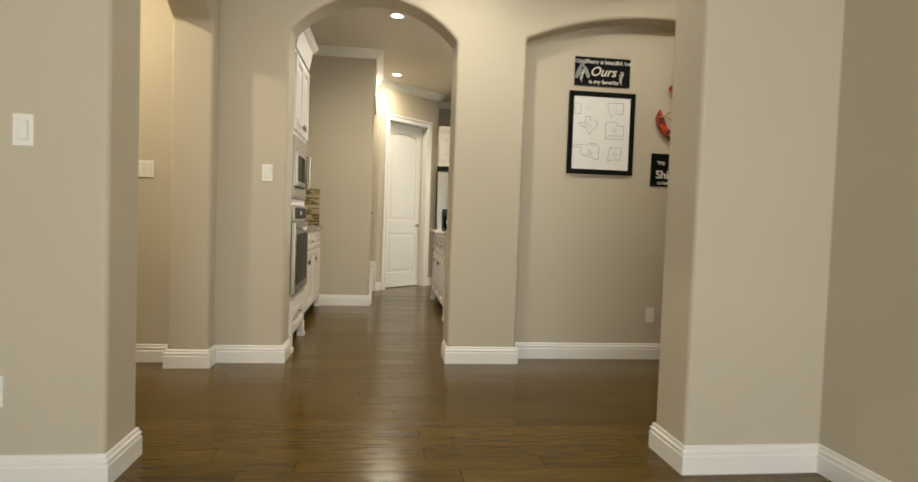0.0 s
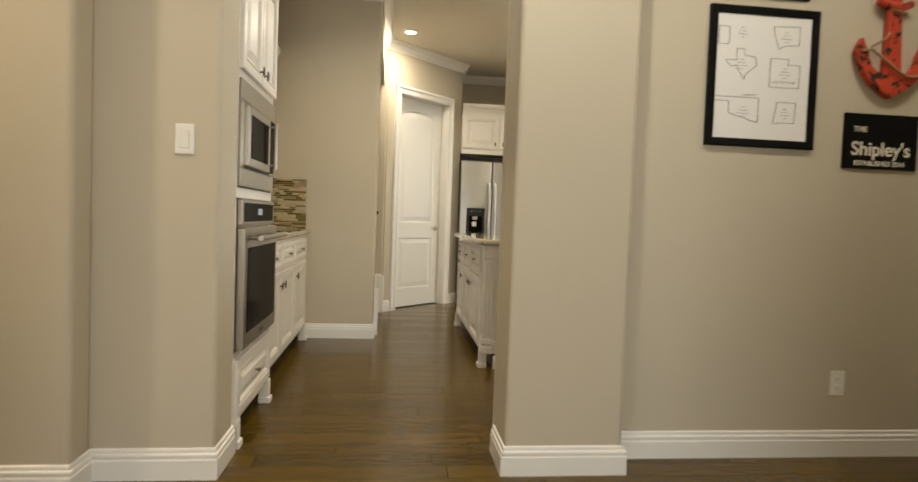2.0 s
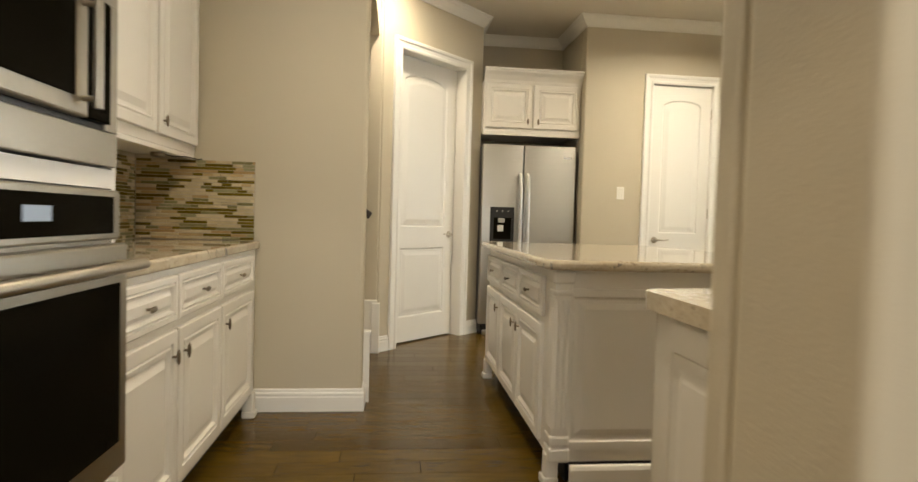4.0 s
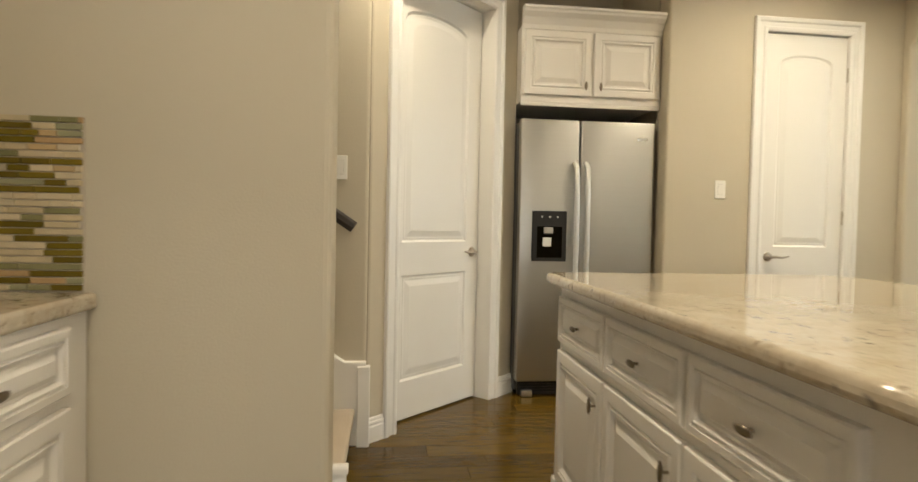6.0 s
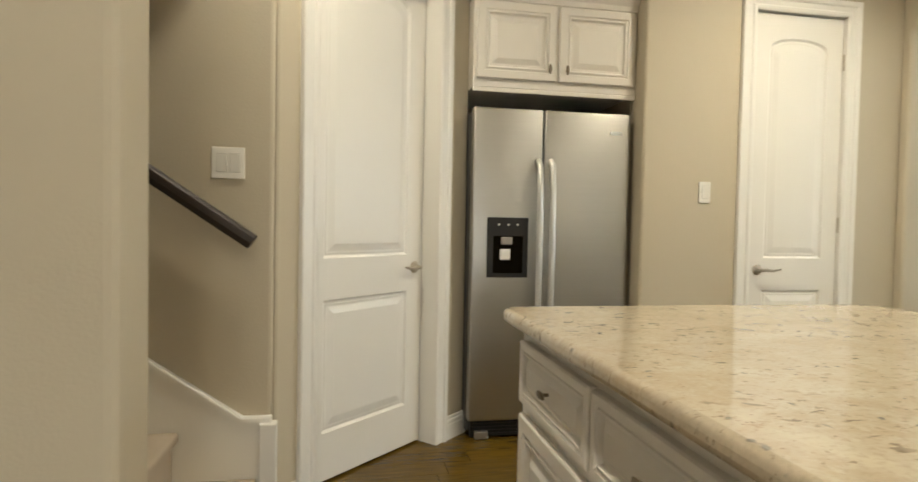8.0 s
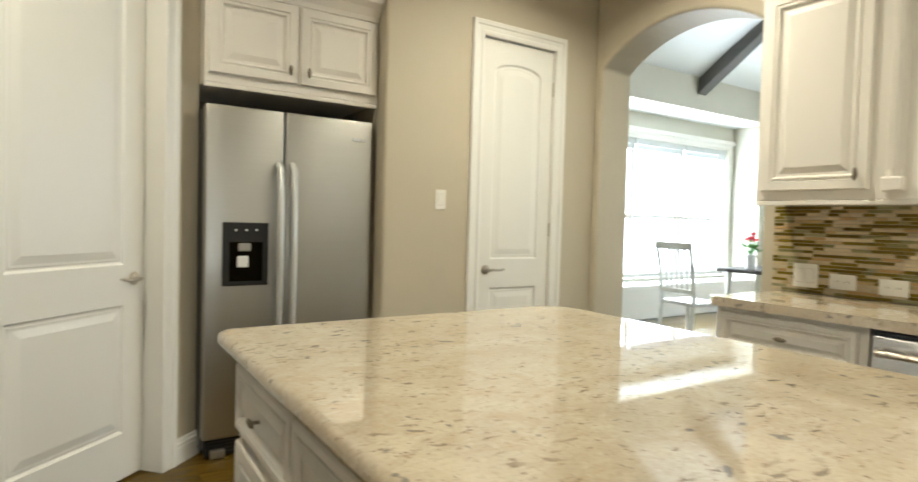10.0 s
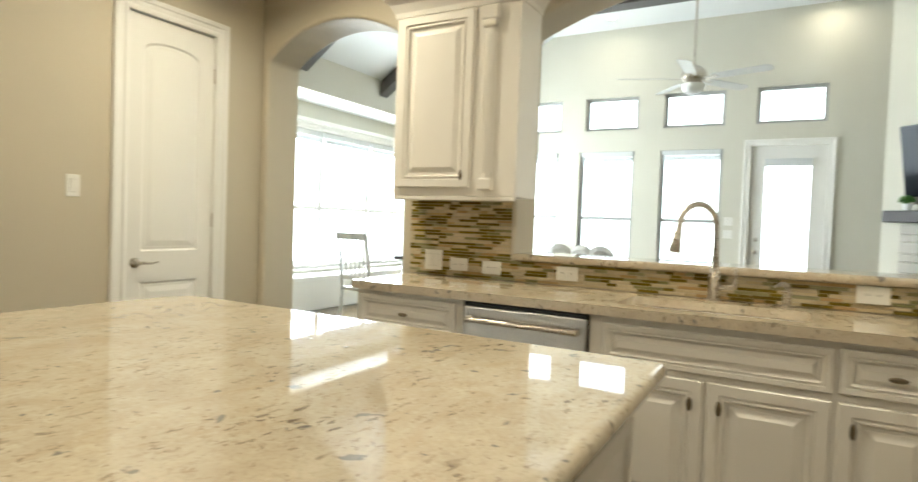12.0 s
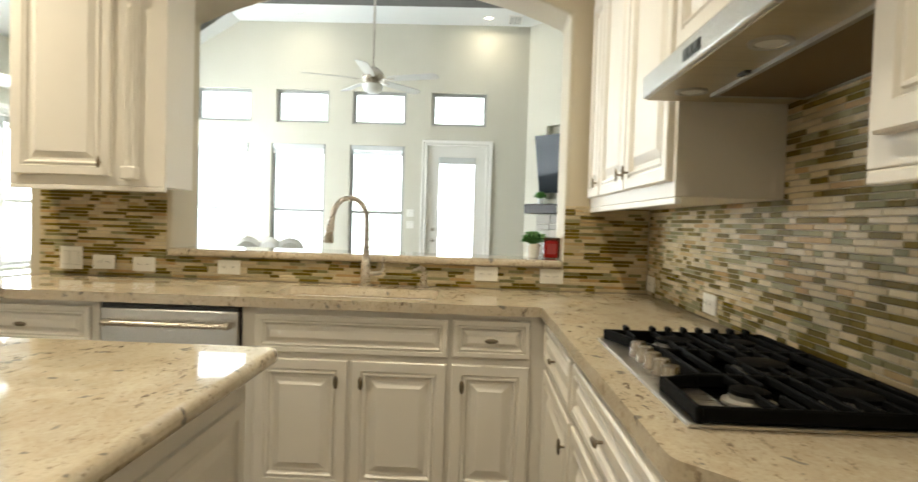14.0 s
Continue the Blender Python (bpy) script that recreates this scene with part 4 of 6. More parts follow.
part("keypad", rbox(TW - 0.185, TW - 0.085, -0.028, -0.004, 1.248, 1.518, 0.004), GLASSBLACK, mw, "black keypad")
put_facing(mw, -0.775, 4.062, 0, "+x")


def rounded_polygon(pts, radii, n=8):
    out = []
    m = len(pts)
    for i in range(m):
        p, a, b = Vector(pts[i]), Vector(pts[i - 1]), Vector(pts[(i + 1) % m])
        r = radii[i]
        if r <= 0:
            out.append(tuple(p))
            continue
        da, db = (a - p).normalized(), (b - p).normalized()
        half = da.angle(db) / 2
        s0, s1 = p + da * r / math.tan(half), p + db * r / math.tan(half)
        c0 = p + (da + db).normalized() * r / math.sin(half)
        v0, v1 = s0 - c0, s1 - c0
        for k in range(n + 1):
            t = k / n
            v = (v0.lerp(v1, t)).normalized() * r
            out.append(tuple(c0 + v))
    return out


def counter(name, pts, radii, label, z0=0.870, z1=0.910):
    ob = part(name, prism(rounded_polygon(pts, radii), z0, z1), GRANITE, None, "", True, 0.015, 4)
    return tagged(ob, label, "countertop")


counter("countertop", [(-1.43, 4.784), (-0.795, 4.784), (-0.795, 6.455), (-1.43, 6.455)], [0, 0, 0.01, 0], "polished cream granite countertop on the oven-side cabinets")

# island
counter("countertop", [(0.49, 5.445), (1.72, 5.445), (1.72, 7.19), (0.49, 7.19)], [0.06, 0.03, 0.12, 0.05], "large polished cream granite island countertop with brown flecks")
island = thing("kitchen_island", "cream panelled kitchen island with drawers and raised-panel doors", "island", 0.552, 7.15, 0, -90)
IL, ID = 1.64, 1.11
part("body", box(0.0, IL, 0.0, ID, 0.10, 0.868), CABINET, island)
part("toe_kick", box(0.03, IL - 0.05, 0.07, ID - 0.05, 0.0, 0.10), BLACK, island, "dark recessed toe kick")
for i in range(3):
    a = 0.016 + i * 0.485
    front("drawer_front", island, a + 0.008, a + 0.477, 0.655, 0.825, (a + 0.243, 0.74), True, False)
    front("cabinet_door", island, a + 0.008, a + 0.477, 0.125, 0.622, (a + (0.425 if i < 2 else 0.06), 0.535))
foot(island, 0.025, 0.0)
foot(island, IL - 0.03, 0.0)
post = part("corner_post", rbox(IL - 0.062, IL + 0.012, -0.012, 0.06, 0.10, 0.868, 0.004), CABINET, island, "fluted corner post")
for i in range(3):
    t = IL - 0.049 + 0.0235 * i
    part("flute", tube([(t, -0.0095, 0.24), (t, -0.0095, 0.75)], 0.0085, 10), CABINET, post, smooth=True)
    part("flute", tube([(IL + 0.0095, 0.001 + 0.0235 * i, 0.24), (IL + 0.0095, 0.001 + 0.0235 * i, 0.75)], 0.0085, 10), CABINET, post, smooth=True)
part("capital", rbox(IL - 0.070, IL + 0.022, -0.022, 0.068, 0.815, 0.866, 0.008), CABINET, post)
part("neck_moulding", rbox(IL - 0.067, IL + 0.018, -0.018, 0.065, 0.765, 0.79, 0.011, 3), CABINET, post)
part("plinth", rbox(IL - 0.070, IL + 0.020, -0.020, 0.068, 0.10, 0.16, 0.010), CABINET, post)
part("ring_moulding", rbox(IL - 0.068, IL + 0.018, -0.018, 0.066, 0.165, 0.21, 0.010), CABINET, post)
EM = Matrix(((0, 0, 1, IL), (1, 0, 0, 0), (0, 1, 0, 0), (0, 0, 0, 1)))
for a, b in ((0.030, 0.532), (0.578, ID - 0.03)):
    part("end_panel", rings(rect(a, b, 0.15, 0.795), [(0, 0), (0, 0.010), (0.032, 0.010), (0.037, 0.004), (0.045, 0.001), (0.057, 0.001), (0.082, 0.008)], EM, bmesh.new()), CABINET, island)
part("base_moulding", sweep([(IL + 0.006, 0.07), (IL + 0.006, ID)][::-1], [(0, 0), (0.015, 0), (0.015, 0.07), (0.008, 0.085), (0, 0.09)]), CABINET, island)
EB = Matrix(((-1, 0, 0, IL), (0, 0, 1, ID), (0, 1, 0, 0), (0, 0, 0, 1)))
for a, b in ((0.02, 0.74), (0.76, IL - 0.02)):
    part("back_panel", rings(rect(a, b, 0.11, 0.862), [(0, 0), (0, 0.006), (0.070, 0.006), (0.075, 0.002), (0.10, 0.001), (0.125, 0.006)], EB, bmesh.new()), CABINET, island)

# range run and sink run
SINK = (2.69, 3.03, 5.13, 5.83)
top = rounded_polygon([(0.465, YR), (XW, YR), (XW, 7.14), (2.585, 7.14), (2.585, 4.70), (1.10, 4.68), (1.02, 4.60), (0.465, 4.545)], [0, 0, 0, 0.04, 0, 0.05, 0.05, 0.06])
bm = bmesh.new()
outer = [bm.verts.new((x, y, 0.910)) for x, y in top]
hole_pts = rounded_polygon([(SINK[0], SINK[2]), (SINK[1], SINK[2]), (SINK[1], SINK[3]), (SINK[0], SINK[3])], [0.05] * 4, 5)
inner = [bm.verts.new((x, y, 0.910)) for x, y in hole_pts]
es = [bm.edges.new((outer[i], outer[(i + 1) % len(outer)])) for i in range(len(outer))]
es += [bm.edges.new((inner[i], inner[(i + 1) % len(inner)])) for i in range(len(inner))]
bmesh.ops.triangle_fill(bm, use_beauty=True, use_dissolve=False, edges=es)
ret = bmesh.ops.extrude_face_region(bm, geom=bm.faces[:])
bmesh.ops.translate(bm, verts=[v for v in ret["geom"] if isinstance(v, bmesh.types.BMVert)], vec=(0, 0, -0.04))
tagged(part("countertop", bm, GRANITE, None, "", True, 0.015, 4), "polished cream granite countertop running round the corner with the sink", "countertop")
counter("bar_ledge", [(3.155, 4.54), (3.53, 4.54), (3.53, 6.505), (3.155, 6.505)], [0, 0.03, 0.03, 0], "polished cream granite ledge of the pass-through", 1.024, 1.062)

SF = 2.622
base_cabinet(SF, 7.105, "-x", 0.61, [("drawer", 0.02, 0.585), ("door", 0.02, 0.30, 1), ("door", 0.30, 0.585, -1)], 0.57)
base_cabinet(SF, 5.905, "-x", 0.85, [("false", 0.05, 0.845), ("door", 0.05, 0.445, 1), ("door", 0.445, 0.845, -1)], 0.57, "cream raised-panel sink cabinet with two doors")
base_cabinet(SF, 5.055, "-x", 0.389, [("drawer", 0.0, 0.325), ("door", 0, 0.325, -1)], 0.57)
RF = 4.665
base_cabinet(2.62, RF, "+y", 0.68, [("drawer", 0.02, 0.67), ("door", 0.02, 0.67, 1)], RF - YR - 0.012)
base_cabinet(1.94, RF, "+y", 0.86, [("deep", 0.02, 0.84, 0.705, 0.85), ("deep", 0.02, 0.84, 0.43, 0.675), ("deep", 0.02, 0.84, 0.135, 0.405)], RF - YR - 0.012, "cream drawer cabinet under the cooktop")
c = base_cabinet(1.08, RF - 0.15, "+y", 0.58, [("drawer", 0.02, 0.56), ("door", 0.02, 0.29, 1), ("door", 0.29, 0.56, -1)], RF - YR - 0.162, "cream end cabinet of the range counter")
EP = Matrix(((0, 0, 1, 0.58), (1, 0, 0, 0), (0, 1, 0, 0), (0, 0, 0, 1)))
part("end_panel", rings(rect(0.01, 0.38, 0.11, 0.862), [(0, 0), (0, 0.006), (0.070, 0.006), (0.075, 0.002), (0.10, 0.001), (0.125, 0.006)], EP, bmesh.new()), CABINET, c)

dw = thing("dishwasher", "stainless steel dishwasher with a bar handle", "dishwasher")
part("tub", box(0.005, 0.575, 0.0, 0.56, 0.10, 0.866), BLACK, dw)
part("door", rbox(0.008, 0.572, -0.025, -0.001, 0.12, 0.845, 0.004), STEELH, dw)
part("control_strip", rbox(0.008, 0.572, -0.022, -0.001, 0.848, 0.864, 0.002), BLACK, dw, "black control strip")
bm = tube([(0.035, -0.062, 0.79), (0.545, -0.062, 0.79)], 0.011, 12)
for hx in (0.045, 0.535):
    rbox(hx - 0.012, hx + 0.012, -0.070, -0.022, 0.776, 0.804, 0.005, 2, bm)
part("handle", bm, NICKEL, dw, smooth=True)
part("kick_plate", box(0.008, 0.572, 0.05, 0.06, 0.0, 0.10), BLACK, dw)
put_facing(dw, SF, 6.485, 0, "-x")

sink = thing("kitchen_sink", "cream undermount kitchen sink below the granite", "sink")
x0, x1, y0, y1 = SINK
bm = bmesh.new()
inn = rounded_polygon([(x0 + 0.0, y0), (x1, y0), (x1, y1), (x0, y1)], [0.05] * 4, 5)
out_ = rounded_polygon([(x0 - 0.02, y0 - 0.02), (x1 + 0.02, y0 - 0.02), (x1 + 0.02, y1 + 0.02), (x0 - 0.02, y1 + 0.02)], [0.06] * 4, 5)
mid = (x0 + x1) / 2, (y0 + y1) / 2
low_ = [((x - mid[0]) * 0.93 + mid[0], (y - mid[1]) * 0.96 + mid[1]) for x, y in inn]
loops = [[bm.verts.new((x, y, z)) for x, y in ring] for ring, z in ((out_, 0.868), (inn, 0.868), (low_, 0.69))]
for a, b in zip(loops, loops[1:]):
    for i in range(len(a)):
        bm.faces.new((a[i], a[(i + 1) % len(a)], b[(i + 1) % len(b)], b[i]))
bm.faces.new(loops[-1])
part("basin", bm, material("biscuit_sink_enamel", (0.72, 0.66, 0.52), 0.2, vary=0.02), sink, smooth=True)
part("drain", lathe([(0.045, 0.690), (0.045, 0.694), (0.030, 0.692), (0.01, 0.691)], 20, None, Matrix.Translation((mid[0], mid[1], 0))), STEEL, sink, "steel drain")

tap = thing("kitchen_faucet", "tall brushed nickel gooseneck faucet with a side lever", "faucet", 3.115, 5.50, 0.910)
part("base", lathe([(0.033, 0), (0.033, 0.008), (0.025, 0.015), (0.023, 0.10), (0.026, 0.108), (0.021, 0.116), (0.016, 0.16), (0.0155, 0.20)], 20), NICKEL, tap, smooth=True)
curve = [(0, 0, 0.19), (0, 0, 0.30)]
for k in range(1, 13):
    a = math.pi * k / 13
    curve.append((-0.075 + 0.075 * math.cos(a), 0.066 - 0.066 * math.cos(a), 0.325 + 0.10 * math.sin(a)))
curve += [(-0.152, 0.134, 0.31), (-0.157, 0.138, 0.29)]
part("gooseneck", tube(curve, 0.013, 12), NICKEL, tap, smooth=True)
part("spray_head", tube([(-0.155, 0.136, 0.30), (-0.160, 0.141, 0.265), (-0.165, 0.146, 0.222), (-0.166, 0.147, 0.212)], [0.017, 0.019, 0.026, 0.022], 14), NICKEL, tap, smooth=True)
part("lever", tube([(0, -0.02, 0.06), (0, -0.07, 0.065), (-0.005, -0.085, 0.08), (-0.01, -0.088, 0.15)], [0.012, 0.011, 0.009, 0.006], 10), NICKEL, tap, smooth=True)
soap = thing("soap_dispenser", "small brushed nickel soap dispenser by the sink", "soap dispenser", 3.11, 5.215, 0.910)
part("body", lathe([(0.026, 0), (0.026, 0.008), (0.016, 0.015), (0.015, 0.06), (0.019, 0.066), (0.011, 0.072), (0.011, 0.090)], 16), NICKEL, soap, smooth=True)
part("spout", tube([(0, 0, 0.088), (-0.02, 0.015, 0.100), (-0.07, 0.045, 0.090)], [0.013, 0.010, 0.006], 10), NICKEL, soap, smooth=True)

# upper cabinet beside the doorway arch
upper_cabinet(2.93, 7.135, "-x", 0.735, [(0.025, 0.49, 1)], 1.352, 2.33, 0.26, "cream wall cabinet with a fluted pilaster beside the pass-through", (0.075, 0.075), (0.515, 0.64))
# range wall uppers
UY = 4.415
upper_cabinet(3.19, UY, "+y", 1.255, [(0.03, 0.30, 1), (0.31, 0.745, 1), (0.755, 1.235, -1)], 1.325, 2.33, UY - YR - 0.002, crown_ends=(0, 0))
upper_cabinet(1.935, UY, "+y", 0.81, [(0.01, 0.40, 1), (0.41, 0.80, -1)], 1.680, 2.33, UY - YR - 0.002, "short cream wall cabinet above the range hood", (0, 0))
upper_cabinet(1.125, UY, "+y", 0.56, [(0.03, 0.53, 1)], 1.325, 2.33, UY - YR - 0.002, crown_ends=(0, 0.075))

hood = thing("range_hood", "stainless steel under-cabinet range hood with two round lamps", "range hood")
HX0, HX1, HZ = 1.128, 1.932, 1.592
hp = [(0.0, 0.086), (0.312, 0.086), (0.405, 0.058), (0.405, 0.004), (0.40, 0.0), (0.0, 0.0)]
part("shell", prism(hp, 0.0, HX1 - HX0, Matrix(((0, 0, 1, HX0), (1, 0, 0, YR + 0.002), (0, 1, 0, HZ), (0, 0, 0, 1)))), STEELH, hood, bevel=0.003)
# Olive tint imitates the cooktop's reflection, put into the steel's colour.
part("underside", rbox(HX0 + 0.005, HX1 - 0.005, YR + 0.006, YR + 0.395, HZ - 0.0035, HZ - 0.0008, 0.001), material("greasy_brushed_steel", (0.46, 0.39, 0.25), 0.38, 0.45, bump=0.1, vary=0.2, stretch=(30, 1, 1), fine=30), hood, "brushed steel underside with an olive reflection put into its tint")
# The mesh colour carries the same brownish reflection, painted in.
filt = part("grease_filter", rbox(HX0 + 0.07, HX1 - 0.11, YR + 0.02, YR + 0.25, HZ - 0.010, HZ, 0.003), material("dirty_filter_mesh", (0.17, 0.12, 0.05), 0.5, 0.5, bump=0.6, vary=0.4, fine=250), hood, "dark filter mesh with an olive-brown reflection put into its colour")
part("filter_frame", frame_bars(HX0 + 0.06, HX1 - 0.10, YR + 0.012, YR + 0.258, HZ - 0.012, HZ - 0.003, 0.012), STEEL, filt)
part("filter_latch", rbox(1.59, 1.63, YR + 0.262, YR + 0.278, HZ - 0.010, HZ - 0.003, 0.002), BLACK, hood, "black filter latch")
for lx in (HX0 + 0.265, HX1 - 0.13):
    lamp = part("lamp_ring", lathe([(0.040, 0.0), (0.040, -0.006), (0.030, -0.006), (0.028, 0.0)], 24, None, Matrix.Translation((lx, YR + 0.318, HZ - 0.003))), STEEL, hood)
    part("lens", lathe([(0.0275, 0.0), (0.0275, -0.003), (0.01, -0.004)], 20, None, Matrix.Translation((lx, YR + 0.318, HZ - 0.004))), PENDANT, lamp)
switch = part("switch_panel", rbox(1.505, 1.605, YR + 0.405, YR + 0.4095, HZ + 0.014, HZ + 0.040, 0.001), BLACK, hood)
for k in range(3):
    part("rocker", rbox(1.512 + 0.030 * k, 1.538 + 0.030 * k, YR + 0.4095, YR + 0.412, HZ + 0.018, HZ + 0.036, 0.001), BLACK, switch)

# cooktop
ck = thing("gas_cooktop", "stainless gas cooktop with black cast iron grates and five knobs", "cooktop")
CX0, CX1, CY0, CY1 = 1.225, 1.945, 4.150, 4.612
part("tray", rbox(CX0, CX1, CY0, CY1, 0.9105, 0.919, 0.004), STEELH, ck)
for bx, by, br in ((1.345, 4.27, 0.045), (1.345, 4.46, 0.035), (1.575, 4.33, 0.055), (1.815, 4.27, 0.035), (1.815, 4.44, 0.045)):
    b = part("burner", lathe([(br + 0.012, 0.918), (br + 0.012, 0.926), (br, 0.930), (br, 0.938)], 20, None, Matrix.Translation((bx, by, 0))), STEEL, ck, smooth=True)
    part("burner_cap", lathe([(br, 0.938), (br, 0.946), (br - 0.01, 0.949), (0.005, 0.949)], 20, None, Matrix.Translation((bx, by, 0))), IRON, b, smooth=True)
part("burner_pan", rbox(CX0 + 0.012, CX1 - 0.012, CY0 + 0.008, 4.512, 0.917, 0.9205, 0.0015), material("dark_stained_steel", (0.055, 0.052, 0.045), 0.16, 1.0, bump=0.06, vary=0.3, fine=60), ck, "dark heat-stained steel pan")


def grate(outline, fingers):
    """A cast grate: heavy rim bars along the outline, thinner rods across it, raised tips at the outer end."""
    zt = 0.946
    bm = bmesh.new()

    def bar(p, q, w, z0, z1):
        d = Vector((q[0] - p[0], q[1] - p[1], 0))
        m = Matrix.Translation((p[0], p[1], 0)) @ Matrix.Rotation(math.atan2(d.y, d.x), 4, "Z")
        piece = rbox(-w / 2, d.length + w / 2, -w / 2, w / 2, z0, z1, 0.003, 1)
        piece.transform(m)
        me = bpy.data.meshes.new("bar")
        piece.to_mesh(me)
        piece.free()
        bm.from_mesh(me)
        bpy.data.meshes.remove(me)

    for p, q in zip(outline, outline[1:] + outline[:1]):
        bar(p, q, 0.012, zt - 0.026, zt)
    for p in outline:
        bar((p[0] - 0.001, p[1]), (p[0] + 0.001, p[1]), 0.014, 0.918, zt)
    for y, x0, x1, tip in fingers:
        bar((x0, y), (x1, y), 0.008, zt - 0.014, zt + 0.003)
        if tip:
            bar((x1 - 0.014, y), (x1 + 0.006, y), 0.013, zt - 0.010, zt + 0.013)
    part("grate", bm, IRON, ck, "black cast iron grate")


GY0 = CY0 + 0.012
for outline, tip in (([(1.235, GY0), (1.235, 4.592), (1.415, 4.592), (1.452, 4.520), (1.452, GY0)], 0),
                     ([(1.460, GY0), (1.460, 4.505), (1.692, 4.505), (1.692, GY0)], 0),
                     ([(1.700, GY0), (1.700, 4.505), (1.800, 4.545), (1.932, 4.590), (1.932, GY0)], 1)):
    x0, x1 = min(p[0] for p in outline), max(p[0] for p in outline)
    rods = []
    for k in range(1, 8):
        y = GY0 + 0.043 * k
        if k in (2, 6):
            rods += [(y, x0, x0 + 0.075, 0), (y, x1 - 0.075, x1, tip)]
        else:
            rods.append((y, x0, x1, tip))
    if tip:
        rods.append((GY0 + 0.375, x1 - 0.10, x1, 1))
    grate(outline, rods)
KNOBSTEEL = material("worn_nickel_knob", (0.34, 0.31, 0.27), 0.22, 1.0, vary=0.06)
for i in range(5):
    kx = 1.60 + (i - 2) * 0.061
    part("control_knob", lathe([(0.022, 0.918), (0.022, 0.924), (0.019, 0.928), (0.019, 0.950), (0.016, 0.955), (0.004, 0.956)], 20, None, Matrix.Translation((kx, 4.558, 0))), KNOBSTEEL, ck, "brushed nickel control knob", smooth=True)

# refrigerator
fr = thing("refrigerator", "stainless steel side-by-side refrigerator with a black dispenser", "refrigerator")
FW, FH = 0.872, 1.75
part("cabinet", rbox(0.0, FW, 0.07, 0.60, 0.03, FH - 0.015, 0.006), material("grey_fridge_side", (0.10, 0.10, 0.10), 0.5), fr)
split = 0.382
d1 = part("freezer_door", rbox(0.0, split - 0.004, 0.0, 0.065, 0.10, FH, 0.012, 3), STEEL, fr, smooth=True)
d2 = part("fridge_door", rbox(split + 0.004, FW, 0.0, 0.065, 0.10, FH, 0.012, 3), STEEL, fr, smooth=True)
for dd, hx in ((d1, split - 0.032), (d2, split + 0.036)):
    pts = [(hx, -0.004, 0.53), (hx, -0.045, 0.56), (hx, -0.058, 0.75), (hx, -0.062, 1.0), (hx, -0.058, 1.30), (hx, -0.045, 1.45), (hx, -0.004, 1.48)]
    part("handle", tube(pts, 0.0165, 12), material("satin_silver_handle", (0.72, 0.72, 0.70), 0.35, 0.8), dd, "satin silver bar handle", smooth=True)
disp = part("dispenser", rbox(0.082, 0.305, -0.006, 0.002, 0.862, 1.178, 0.004), BLACK, d1, "black ice and water dispenser")
part("recess", box(0.115, 0.275, -0.0075, -0.006, 0.885, 1.08), GLASSBLACK, disp)
part("ice_paddle", rbox(0.155, 0.215, -0.022, -0.0075, 1.035, 1.075, 0.006), STEEL, disp, "steel dispenser paddle")
part("water_paddle", rbox(0.150, 0.205, -0.020, -0.0075, 0.955, 1.012, 0.006), CERAMIC, disp)
for k in range(3):
    part("button", lathe([(0.005, 0), (0.005, 0.002), (0.001, 0.003)], 10, None, Matrix.Translation((0.145 + 0.05 * k, -0.006, 1.14)) @ Matrix.Rotation(radians(90), 4, "X")), PLATE, disp)
bm = box(0.02, FW - 0.02, 0.03, 0.07, 0.01, 0.095)
part("grille", bm, BLACK, fr, "black base grille")
for k in range(4):
    part("grille_slat", box(0.03, FW - 0.03, 0.024, 0.03, 0.02 + 0.018 * k, 0.028 + 0.018 * k), BLACK, fr)
part("roller_foot", rbox(0.04, 0.11, 0.0, 0.05, 0.003, 0.045, 0.004), STEEL, fr)
part("badge", rbox(FW - 0.12, FW - 0.05, -0.0015, 0.001, FH - 0.115, FH - 0.098, 0.0005), material("chrome_badge", (0.7, 0.7, 0.7), 0.2, 1.0), d2, "small chrome badge")
put_facing(fr, 0.691, 8.562, 0, "-y")
upper_cabinet(0.686, 8.582, "-y", 0.908, [(0.012, 0.451, 1), (0.457, 0.896, -1)], 1.855, 2.325, 0.60, "cream cabinet above the refrigerator with two doors", (0.0, 0.0))


# ---- things on the walls ----
def text_mesh(body, size, m, mat, parent, bold=0.0, shear=0.0, name="lettering"):
    cu = bpy.data.curves.new("lettering", "FONT")
    cu.body, cu.size, cu.align_x, cu.align_y, cu.extrude, cu.offset, cu.shear = body, size, "CENTER", "CENTER", 0.0012, bold, shear
    tmp = bpy.data.objects.new("lettering", cu)
    scene.collection.objects.link(tmp)
    bpy.context.view_layer.update()
    me = bpy.data.meshes.new_from_object(tmp.evaluated_get(bpy.context.evaluated_depsgraph_get()))
    bpy.data.objects.remove(tmp)
    bpy.data.curves.remove(cu)
    me.transform(m)
    me.materials.clear()
    me.materials.append(mat)
    ob = new(name, me)
    ob.parent = parent
    return ob


TXT = Matrix(((1, 0, 0, 0), (0, 0, -1, 0), (0, 1, 0, 0), (0, 0, 0, 1)))
sg = thing("wall_sign", "black painted board with cream lettering about a favourite story", "sign", 1.516, NY, 2.190)
part("board", rbox(-0.217, 0.217, -0.012, 0, -0.107, 0.107, 0.003), SIGNBLACK, sg)
text_mesh("Every Story is beautiful, but", 0.040, TXT @ Matrix.Translation((0, 0.072, 0.013)), SIGNWHITE, sg, 0.0006)
